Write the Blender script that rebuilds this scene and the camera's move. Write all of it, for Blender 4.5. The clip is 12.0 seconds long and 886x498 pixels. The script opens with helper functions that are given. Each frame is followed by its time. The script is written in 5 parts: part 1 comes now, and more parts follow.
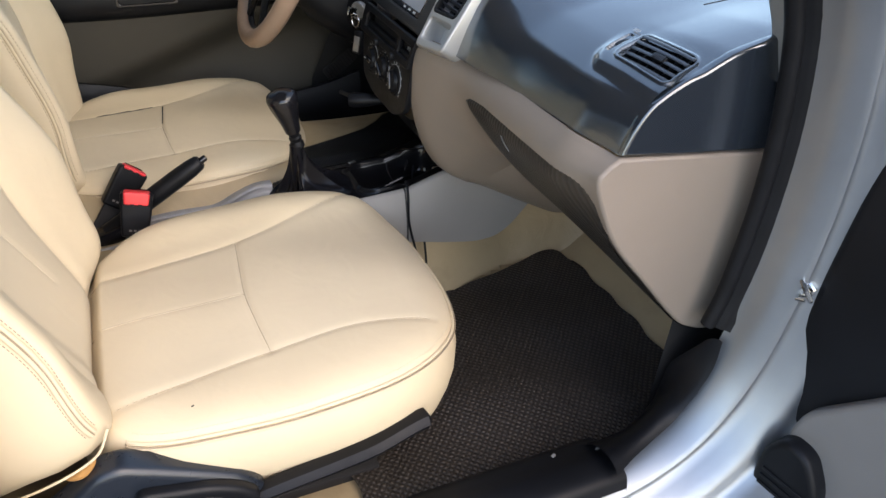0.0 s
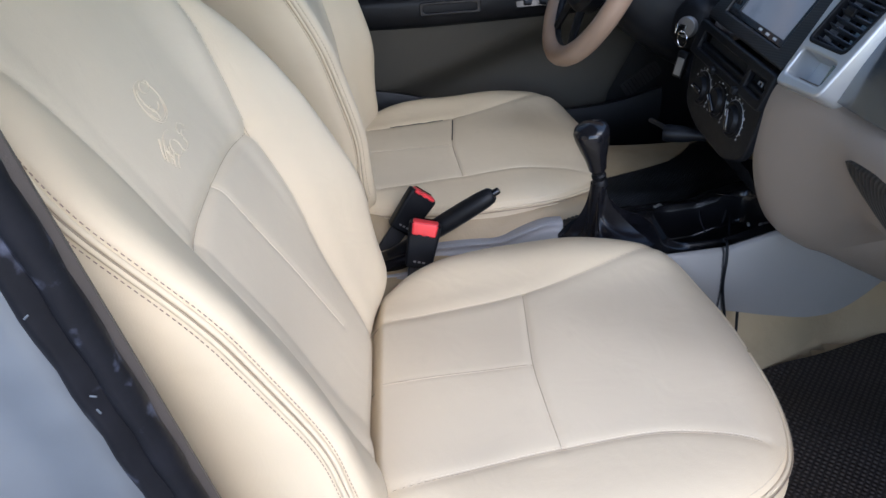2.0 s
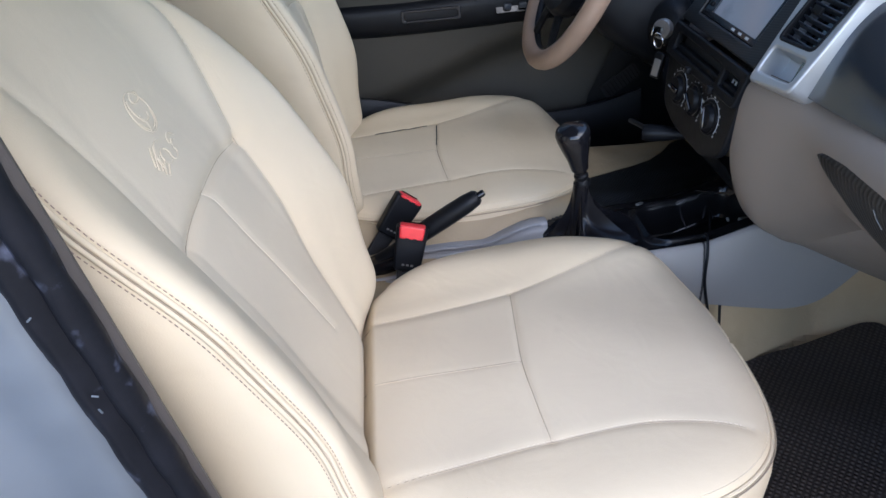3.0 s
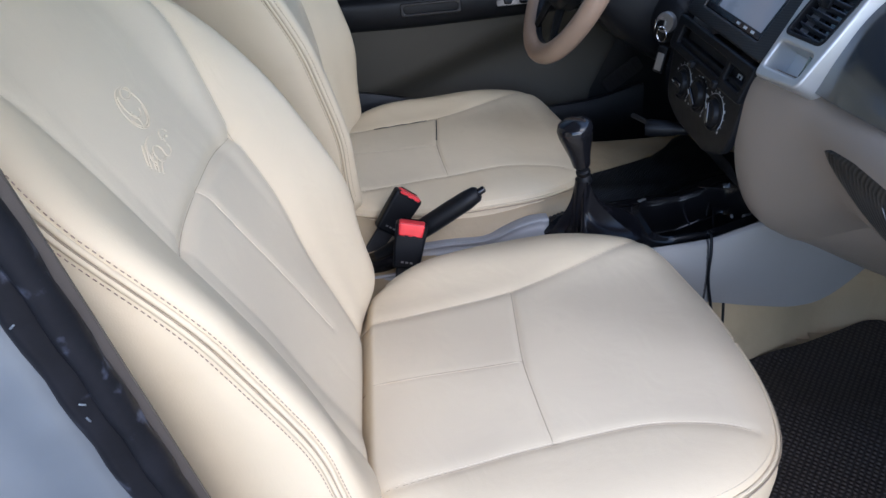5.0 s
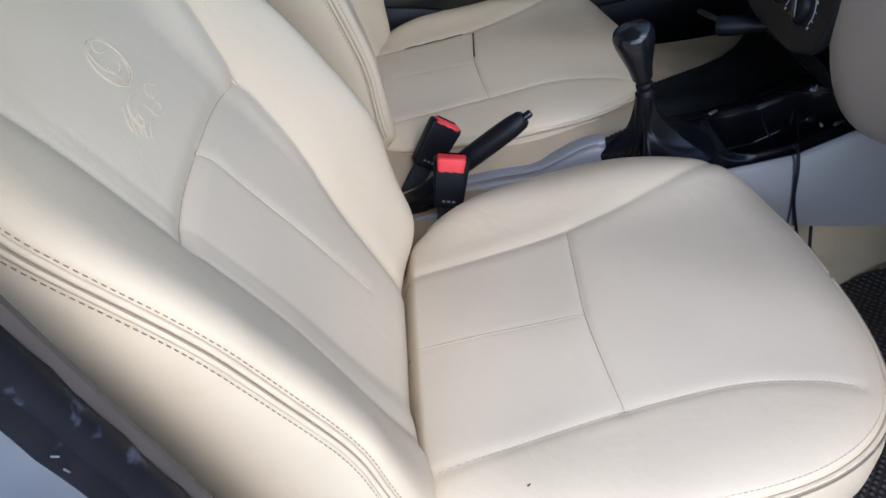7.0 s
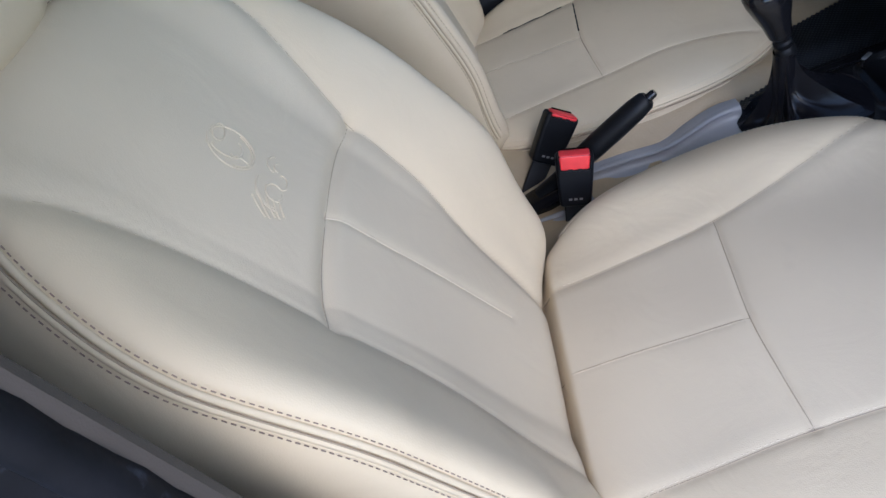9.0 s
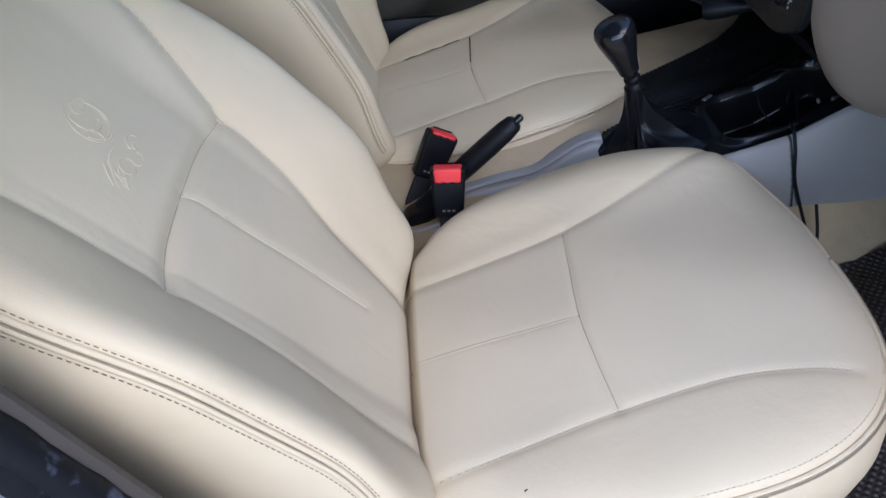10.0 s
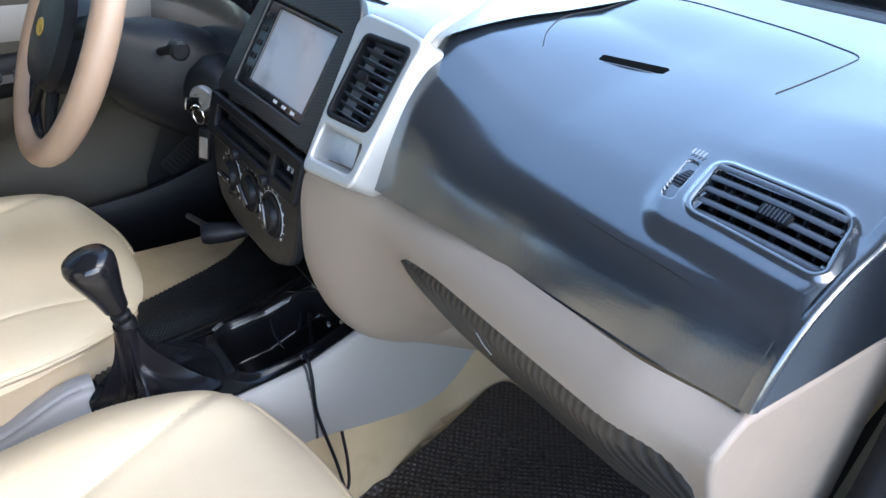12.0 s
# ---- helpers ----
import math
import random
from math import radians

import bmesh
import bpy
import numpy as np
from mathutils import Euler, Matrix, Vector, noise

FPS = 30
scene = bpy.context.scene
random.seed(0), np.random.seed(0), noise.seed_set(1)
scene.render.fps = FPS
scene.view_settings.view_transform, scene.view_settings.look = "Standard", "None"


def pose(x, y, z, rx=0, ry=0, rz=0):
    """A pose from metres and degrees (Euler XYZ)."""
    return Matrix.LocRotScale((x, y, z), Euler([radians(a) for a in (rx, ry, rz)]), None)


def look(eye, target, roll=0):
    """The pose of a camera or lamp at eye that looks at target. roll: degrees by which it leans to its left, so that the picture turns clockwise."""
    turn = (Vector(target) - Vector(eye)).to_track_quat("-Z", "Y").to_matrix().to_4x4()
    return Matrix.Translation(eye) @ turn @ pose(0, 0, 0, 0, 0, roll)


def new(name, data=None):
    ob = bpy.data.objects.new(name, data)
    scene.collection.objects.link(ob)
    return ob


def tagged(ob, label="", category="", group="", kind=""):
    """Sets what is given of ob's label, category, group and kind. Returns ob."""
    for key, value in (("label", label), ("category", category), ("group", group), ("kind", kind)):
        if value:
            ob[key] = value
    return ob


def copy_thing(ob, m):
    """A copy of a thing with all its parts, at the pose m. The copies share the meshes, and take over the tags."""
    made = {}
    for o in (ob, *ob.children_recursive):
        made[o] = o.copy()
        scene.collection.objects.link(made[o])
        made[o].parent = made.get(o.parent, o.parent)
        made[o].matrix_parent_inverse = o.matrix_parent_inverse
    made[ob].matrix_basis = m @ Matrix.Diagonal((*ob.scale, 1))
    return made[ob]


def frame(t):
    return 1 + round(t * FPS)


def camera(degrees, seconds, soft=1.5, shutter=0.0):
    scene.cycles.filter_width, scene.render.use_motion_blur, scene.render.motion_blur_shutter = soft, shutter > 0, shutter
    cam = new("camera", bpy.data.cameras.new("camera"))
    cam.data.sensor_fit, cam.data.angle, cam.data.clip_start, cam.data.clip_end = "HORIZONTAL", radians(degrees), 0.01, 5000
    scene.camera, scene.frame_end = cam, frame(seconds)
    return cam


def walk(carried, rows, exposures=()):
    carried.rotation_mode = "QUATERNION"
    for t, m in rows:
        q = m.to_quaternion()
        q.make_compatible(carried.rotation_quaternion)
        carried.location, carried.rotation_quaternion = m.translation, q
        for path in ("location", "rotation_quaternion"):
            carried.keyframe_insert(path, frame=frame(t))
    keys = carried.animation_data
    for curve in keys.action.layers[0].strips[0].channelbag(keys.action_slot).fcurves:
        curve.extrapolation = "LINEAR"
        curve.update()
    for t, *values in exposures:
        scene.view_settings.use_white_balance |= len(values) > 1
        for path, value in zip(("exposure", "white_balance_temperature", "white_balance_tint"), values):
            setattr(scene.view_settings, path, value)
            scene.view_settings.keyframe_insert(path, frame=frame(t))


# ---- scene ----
cam = camera(65.2, 12.0)
PATH = [
    (0, (-0.1092, -1.2922, 1.0030), (0.6134, 0.2141, -0.0960), 3.80),
    (0.5, (-0.1378, -1.1515, 0.9990), (0.3663, 0.4321, -0.1140), 3.90),
    (1, (-0.1107, -1.0239, 0.9910), (0.1161, 0.6138, -0.1350), 1.90),
    (1.5, (-0.1503, -1.0130, 0.9980), (-0.0300, 0.6479, -0.1090), 0.60),
    (2, (-0.1617, -1.0617, 1.0040), (-0.0924, 0.5805, -0.1360), -2.10),
    (2.5, (-0.1617, -1.0807, 1.0060), (-0.0547, 0.5505, -0.1460), -3.10),
    (3, (-0.1636, -1.0828, 1.0080), (-0.0557, 0.5684, -0.1160), -2.90),
    (3.5, (-0.1627, -1.0808, 1.0060), (-0.0544, 0.5805, -0.1020), -2.60),
    (5.5, (-0.1599, -1.0576, 1.0020), (-0.0589, 0.5532, -0.1800), -3.40),
    (6, (-0.1478, -1.0419, 0.9900), (-0.0930, 0.5163, -0.2630), -5.90),
    (6.5, (-0.1393, -0.9944, 0.9720), (-0.1540, 0.5331, -0.3190), -8.30),
    (8.5, (-0.1760, -0.8541, 0.9810), (-0.5027, 0.5382, -0.4180), -21.40),
    (9, (-0.1609, -0.8543, 1.0130), (-0.5644, 0.5679, -0.3330), -26.80),
    (9.5, (-0.1077, -0.8945, 1.0000), (-0.4160, 0.5629, -0.3350), -23.20),
    (10, (-0.0699, -0.9455, 0.9900), (-0.2737, 0.5436, -0.3290), -18.50),
    (10.5, (-0.0237, -0.9851, 0.9850), (-0.0288, 0.5529, -0.2940), -13.00),
    (11, (-0.0137, -0.9836, 1.0090), (0.4326, 0.5749, -0.1620), -4.50),
    (11.5, (-0.0130, -0.9415, 0.9780), (0.8308, 0.5093, -0.1100), 2.40),
    (12, (0.0576, -0.8034, 0.9570), (1.1009, 0.5510, -0.0810), 3.30),
]
walk(cam, [(t, look(eye, target, roll)) for t, eye, target, roll in PATH], [(0.0, 2.25, 7450, 14), (0.5, 2.06, 6500, 14), (1.0, 2.03, 6300, 14), (2.5, 2.08, 5900, 14), (6.5, 1.99, 5800, 14), (8.5, 1.84, 5750, 13), (9.5, 1.78, 5700, 13), (10.5, 1.87, 5750, 13), (11.0, 2.08, 5750, 13), (11.5, 2.70, 5900, 12), (12.0, 3.12, 6350, 11)])


# ---- world and light ----
world = bpy.data.worlds.new("sky")
scene.world = world
world.use_nodes = True
wn = world.node_tree
sky = wn.nodes.new("ShaderNodeTexSky")
sky.sky_type, sky.sun_disc = "NISHITA", False
sky.sun_elevation, sky.sun_rotation = radians(44), radians(154)
sky.dust_density, sky.ozone_density = 1.2, 1.0
wn.links.new(sky.outputs["Color"], wn.nodes["Background"].inputs["Color"])
wn.nodes["Background"].inputs["Strength"].default_value = 0.15
sun = new("sun", bpy.data.lights.new("sun", "SUN"))
sun.data.energy, sun.data.angle, sun.data.color = 0.18, radians(60), (0.97, 0.98, 1.0)
sun.matrix_world = look((1.58, -3.23, 3.47), (0, 0, 0))


# ---- materials ----
def material(name, colour, rough=0.5, metal=0.0, vary=0.06, scale=6.0, bump=0.0, grain=400.0, fine=0.0, coat=0.0, spec=0.5, stain=None, crease=0.0):
    """Base colour with slow and fine variation, fine relief, and stains of a second colour."""
    m = bpy.data.materials.new(name)
    m.use_nodes = True
    t = m.node_tree
    b = t.nodes["Principled BSDF"]
    b.inputs["Metallic"].default_value, b.inputs["Roughness"].default_value = metal, rough
    b.inputs["Coat Weight"].default_value, b.inputs["Coat Roughness"].default_value = coat, 0.15
    b.inputs["Specular IOR Level"].default_value = spec
    co = t.nodes.new("ShaderNodeTexCoord")
    n1 = t.nodes.new("ShaderNodeTexNoise")
    n1.inputs["Scale"].default_value, n1.inputs["Detail"].default_value = scale, 5
    t.links.new(co.outputs["Object"], n1.inputs["Vector"])
    ramp = t.nodes.new("ShaderNodeValToRGB")
    ramp.color_ramp.elements[0].position, ramp.color_ramp.elements[1].position = 0.3, 0.7
    ramp.color_ramp.elements[0].color = (*[c * (1 - vary) for c in colour], 1)
    ramp.color_ramp.elements[1].color = (*[min(1, c * (1 + vary)) for c in colour], 1)
    t.links.new(n1.outputs["Fac"], ramp.inputs["Fac"])
    last = ramp.outputs["Color"]
    if stain:
        n2 = t.nodes.new("ShaderNodeTexNoise")
        n2.inputs["Scale"].default_value, n2.inputs["Detail"].default_value = stain[1], 8
        t.links.new(co.outputs["Object"], n2.inputs["Vector"])
        r2 = t.nodes.new("ShaderNodeValToRGB")
        r2.color_ramp.elements[0].position, r2.color_ramp.elements[1].position = stain[2], stain[2] + 0.14
        r2.color_ramp.elements[1].color = (stain[3],) * 3 + (1,)
        t.links.new(n2.outputs["Fac"], r2.inputs["Fac"])
        mix = t.nodes.new("ShaderNodeMixRGB")
        mix.inputs["Color2"].default_value = (*stain[0], 1)
        t.links.new(r2.outputs["Color"], mix.inputs["Fac"])
        t.links.new(last, mix.inputs["Color1"])
        last = mix.outputs["Color"]
    t.links.new(last, b.inputs["Base Color"])
    if fine:
        n4 = t.nodes.new("ShaderNodeTexNoise")
        n4.inputs["Scale"].default_value, n4.inputs["Detail"].default_value = scale * 7, 4
        t.links.new(co.outputs["Object"], n4.inputs["Vector"])
        mp = t.nodes.new("ShaderNodeMapRange")
        mp.inputs["To Min"].default_value, mp.inputs["To Max"].default_value = max(0.02, rough - fine), min(1, rough + fine)
        t.links.new(n4.outputs["Fac"], mp.inputs["Value"])
        t.links.new(mp.outputs["Result"], b.inputs["Roughness"])
    if bump:
        v = t.nodes.new("ShaderNodeTexVoronoi")
        v.inputs["Scale"].default_value = grain
        t.links.new(co.outputs["Object"], v.inputs["Vector"])
        bp = t.nodes.new("ShaderNodeBump")
        bp.inputs["Strength"].default_value, bp.inputs["Distance"].default_value = bump, 0.0006
        t.links.new(v.outputs["Distance"], bp.inputs["Height"])
        t.links.new(bp.outputs["Normal"], b.inputs["Normal"])
        if crease:
            n5 = t.nodes.new("ShaderNodeTexNoise")
            n5.inputs["Scale"].default_value, n5.inputs["Detail"].default_value, n5.inputs["Distortion"].default_value = 11, 4, 0.8
            t.links.new(co.outputs["Object"], n5.inputs["Vector"])
            b2 = t.nodes.new("ShaderNodeBump")
            b2.inputs["Strength"].default_value, b2.inputs["Distance"].default_value = crease, 0.006
            t.links.new(n5.outputs["Fac"], b2.inputs["Height"])
            t.links.new(b2.outputs["Normal"], bp.inputs["Normal"])
    return m


def weave(name, dark, light, size, angle, rough, depth, bend=0.4, lines=False):
    """Twill or woven relief: two crossed sets of ridges."""
    m = material(name, dark, rough)
    t = m.node_tree
    b = t.nodes["Principled BSDF"]
    co = t.nodes.new("ShaderNodeTexCoord")
    mp = t.nodes.new("ShaderNodeMapping")
    mp.inputs["Rotation"].default_value = [radians(a) for a in angle]
    t.links.new(co.outputs["Object"], mp.inputs["Vector"])
    waves = []
    for d in ("X", "Y"):
        w = t.nodes.new("ShaderNodeTexWave")
        w.bands_direction = d
        w.inputs["Scale"].default_value, w.inputs["Distortion"].default_value = 0.314 / size, bend
        t.links.new(mp.outputs["Vector"], w.inputs["Vector"])
        waves.append(w)
    mul = t.nodes.new("ShaderNodeMath")
    mul.operation = "MULTIPLY"
    t.links.new(waves[0].outputs["Fac"], mul.inputs[0])
    if lines:
        mul.inputs[1].default_value = 1.0
    else:
        t.links.new(waves[1].outputs["Fac"], mul.inputs[1])
    ramp = t.nodes.new("ShaderNodeValToRGB")
    ramp.color_ramp.elements[0].color, ramp.color_ramp.elements[1].color = (*dark, 1), (*light, 1)
    t.links.new(mul.outputs[0], ramp.inputs["Fac"])
    n = t.nodes.new("ShaderNodeTexNoise")
    n.inputs["Scale"].default_value, n.inputs["Detail"].default_value = 7, 6
    t.links.new(co.outputs["Object"], n.inputs["Vector"])
    dust = t.nodes.new("ShaderNodeMixRGB")
    dust.blend_type = "MULTIPLY"
    dust.inputs["Fac"].default_value = 0.5
    t.links.new(ramp.outputs["Color"], dust.inputs["Color1"])
    t.links.new(n.outputs["Fac"], dust.inputs["Color2"])
    t.links.new(dust.outputs["Color"], b.inputs["Base Color"])
    bp = t.nodes.new("ShaderNodeBump")
    bp.inputs["Strength"].default_value, bp.inputs["Distance"].default_value = 0.8, depth
    t.links.new(mul.outputs[0], bp.inputs["Height"])
    t.links.new(bp.outputs["Normal"], b.inputs["Normal"])
    return m


CREAM = material("cream_leatherette", (0.605, 0.497, 0.338), 0.56, vary=0.05, scale=5, bump=0.16, grain=800, fine=0.06, spec=0.28, stain=((0.42, 0.32, 0.20), 9, 0.62, 0.25), crease=0.30)
PALE = material("pale_leatherette", (0.590, 0.493, 0.346), 0.56, vary=0.05, scale=5, bump=0.16, grain=800, fine=0.06, spec=0.28, stain=((0.40, 0.32, 0.22), 14, 0.64, 0.2), crease=0.30)
THREAD = material("brown_thread", (0.27, 0.20, 0.16), 0.8)
SEAM = material("seam_fold", (0.33, 0.26, 0.18), 0.8)
PIPING = material("pale_piping", (0.61, 0.515, 0.37), 0.6)
PAD = material("dark_dash_vinyl", (0.015, 0.020, 0.027), 0.21, vary=0.10, scale=4, bump=0.20, grain=420, fine=0.0, coat=1.0, spec=0.8)
PAD.node_tree.nodes["Principled BSDF"].inputs["Coat IOR"].default_value = 1.85
BEIGE = material("beige_plastic", (0.235, 0.192, 0.155), 0.5, vary=0.05, scale=5, bump=0.25, grain=700, fine=0.06, stain=((0.22, 0.165, 0.12), 12, 0.62, 0.3))
TRIM = material("grey_brown_plastic", (0.075, 0.062, 0.052), 0.55, vary=0.06, scale=8, bump=0.2, grain=700, spec=0.3)
GREY = material("grey_plastic", (0.19, 0.180, 0.170), 0.42, vary=0.05, scale=6, bump=0.25, grain=700, fine=0.07)
LILAC = material("worn_grey_plastic", (0.27, 0.272, 0.28), 0.38, vary=0.08, scale=9, bump=0.2, grain=600, fine=0.1)
SILVER = material("silver_trim", (0.47, 0.47, 0.46), 0.32, metal=0.5, vary=0.05, fine=0.05, stain=((0.36, 0.35, 0.33), 30, 0.64, 0.5))
PAINT = material("silver_car_paint", (0.33, 0.353, 0.375), 0.44, metal=0.85, vary=0.10, scale=5, fine=0.08, coat=0.25, stain=((0.26, 0.25, 0.22), 12, 0.70, 0.5))
BLACK = material("black_plastic", (0.006, 0.0065, 0.008), 0.42, vary=0.2, scale=10, bump=0.2, grain=700, fine=0.1, spec=0.2)
# The blue in this black is sky reflection put into the base colour.
COVER = material("sky_tinged_black_plastic", (0.011, 0.015, 0.022), 0.30, vary=0.2, scale=8, bump=0.2, grain=700, fine=0.1)
SATIN = material("satin_black_plastic", (0.006, 0.0065, 0.008), 0.42, vary=0.2, scale=9, bump=0.15, grain=700, fine=0.08, spec=0.18)
TRAY = material("black_tray_vinyl", (0.006, 0.006, 0.007), 0.17, vary=0.2, scale=12, fine=0.08, spec=0.40, crease=1.3)
GLOSS = material("glossy_black_plastic", (0.008, 0.008, 0.010), 0.16, vary=0.2, scale=12, fine=0.08)
RUBBER = material("black_rubber_seal", (0.006, 0.006, 0.008), 0.62, vary=0.3, scale=30, fine=0.1, spec=0.22, stain=((0.13, 0.14, 0.19), 38, 0.60, 0.6))
SEAL = material("clean_rubber_seal", (0.006, 0.006, 0.007), 0.55, vary=0.25, scale=30, fine=0.1, spec=0.25)
VINYL = material("beige_floor_vinyl", (0.345, 0.262, 0.155), 0.5, vary=0.08, scale=6, bump=0.3, grain=500, fine=0.08, stain=((0.22, 0.155, 0.085), 7, 0.56, 0.6), crease=0.9)
BOOT = material("black_boot_vinyl", (0.007, 0.007, 0.009), 0.20, vary=0.2, scale=12, bump=0.2, grain=500, fine=0.06, spec=0.22, crease=0.4)
# Near-black that puts the shade of vent and slot hollows into colour.
SHADE_BLACK = material("painted_shade_black", (0.002, 0.002, 0.002), 0.9, spec=0.03)
DARK = material("dark_trim", (0.007, 0.007, 0.008), 0.7, vary=0.2)
RED = material("red_button", (0.75, 0.045, 0.05), 0.35, vary=0.08, scale=40)
CHROME = material("chrome", (0.72, 0.71, 0.68), 0.18, metal=1.0, vary=0.05)
RIM = material("tan_wheel_leather", (0.31, 0.212, 0.150), 0.45, vary=0.12, scale=7, bump=0.3, grain=700, fine=0.08)
DOORCARD = material("taupe_door_vinyl", (0.045, 0.041, 0.033), 0.55, vary=0.08, scale=5, bump=0.3, grain=500, fine=0.06, spec=0.25)
# Pale grey puts the reflected sky into the dark display's colour.
SCREEN = material("display_painted_sheen", (0.30, 0.31, 0.33), 0.10, vary=0.05, fine=0.05, stain=((0.16, 0.16, 0.18), 18, 0.55, 0.4))
WHITE = material("white_print", (0.42, 0.43, 0.44), 0.6)
STEEL = material("worn_grey_metal", (0.30, 0.30, 0.30), 0.38, metal=0.7, vary=0.12, scale=40, fine=0.1)
GOLD = material("gold_badge", (0.55, 0.40, 0.10), 0.3, metal=0.8)
FOAM = material("orange_foam", (0.34, 0.17, 0.05), 0.9, vary=0.2, scale=60)
BELT = material("black_webbing", (0.016, 0.016, 0.018), 0.75, bump=0.4, grain=900)
CONCRETE = material("grey_concrete", (0.085, 0.087, 0.087), 0.9, vary=0.15, scale=1.2, bump=0.5, grain=90, stain=((0.07, 0.068, 0.065), 0.7, 0.55, 0.5))
SLAT = material("satin_slat_plastic", (0.035, 0.040, 0.050), 0.30, vary=0.15, scale=20, fine=0.08)
LINER = material("grey_headliner", (0.27, 0.26, 0.245), 0.9, vary=0.05)
MAT = weave("black_woven_rubber", (0.015, 0.011, 0.0085), (0.066, 0.051, 0.040), 0.0092, (0, 0, 42), 0.6, 0.0026, 1.2)
CARBON = weave("carbon_pattern_film", (0.010, 0.009, 0.008), (0.040, 0.037, 0.034), 0.0062, (0, 0, -50), 0.45, 0.0006, 0.6, True)
FILM = weave("fine_pattern_film", (0.007, 0.007, 0.008), (0.020, 0.020, 0.021), 0.0034, (25, 30, 0), 0.36, 0.0002, 0.3, True)
RIBBED = weave("ribbed_black_rubber", (0.006, 0.006, 0.006), (0.009, 0.0088, 0.0085), 0.0048, (0, 0, 35), 0.34, 0.001)
GLASS = bpy.data.materials.new("window_glass")
GLASS.use_nodes = True
g = GLASS.node_tree
g.nodes.remove(g.nodes["Principled BSDF"])
gm, gt, gg = g.nodes.new("ShaderNodeMixShader"), g.nodes.new("ShaderNodeBsdfTransparent"), g.nodes.new("ShaderNodeBsdfGlossy")
gt.inputs["Color"].default_value = (0.84, 0.88, 0.85, 1)
gg.inputs["Roughness"].default_value = 0.02
gm.inputs["Fac"].default_value = 0.06
g.links.new(gt.outputs[0], gm.inputs[1])
g.links.new(gg.outputs[0], gm.inputs[2])
g.links.new(gm.outputs[0], g.nodes["Material Output"].inputs["Surface"])
TINTED = GLASS.copy()
TINTED.name = "tinted_glass"
TINTED.node_tree.nodes[gt.name].inputs["Color"].default_value = (0.10, 0.115, 0.115, 1)


# ---- mesh tools ----
def crom(pts, n):
    """A smooth line of n points through pts."""
    p = np.array(pts, float)
    p = np.vstack([2 * p[0] - p[1], p, 2 * p[-1] - p[-2]])
    out = []
    for s in np.linspace(0, len(pts) - 1, n):
        i = min(int(s), len(pts) - 2)
        u = s - i
        a, b, c, d = p[i:i + 4]
        out.append(0.5 * (2 * b + (c - a) * u + (2 * a - 5 * b + 4 * c - d) * u * u + (3 * b - a - 3 * c + d) * u ** 3))
    return np.array(out)


def smooth(a, b, x):
    u = np.clip((x - a) / (b - a), 0, 1)
    return u * u * (3 - 2 * u)


def far(p, line):
    """Distance of the points p (n, 2) from a polyline."""
    best = np.full(len(p), 9.0)
    for a, b in zip(line[:-1], line[1:]):
        ab = b - a
        u = np.clip(((p - a) @ ab) / (ab @ ab), 0, 1)
        best = np.minimum(best, np.linalg.norm(p - a - u[:, None] * ab, axis=1))
    return best


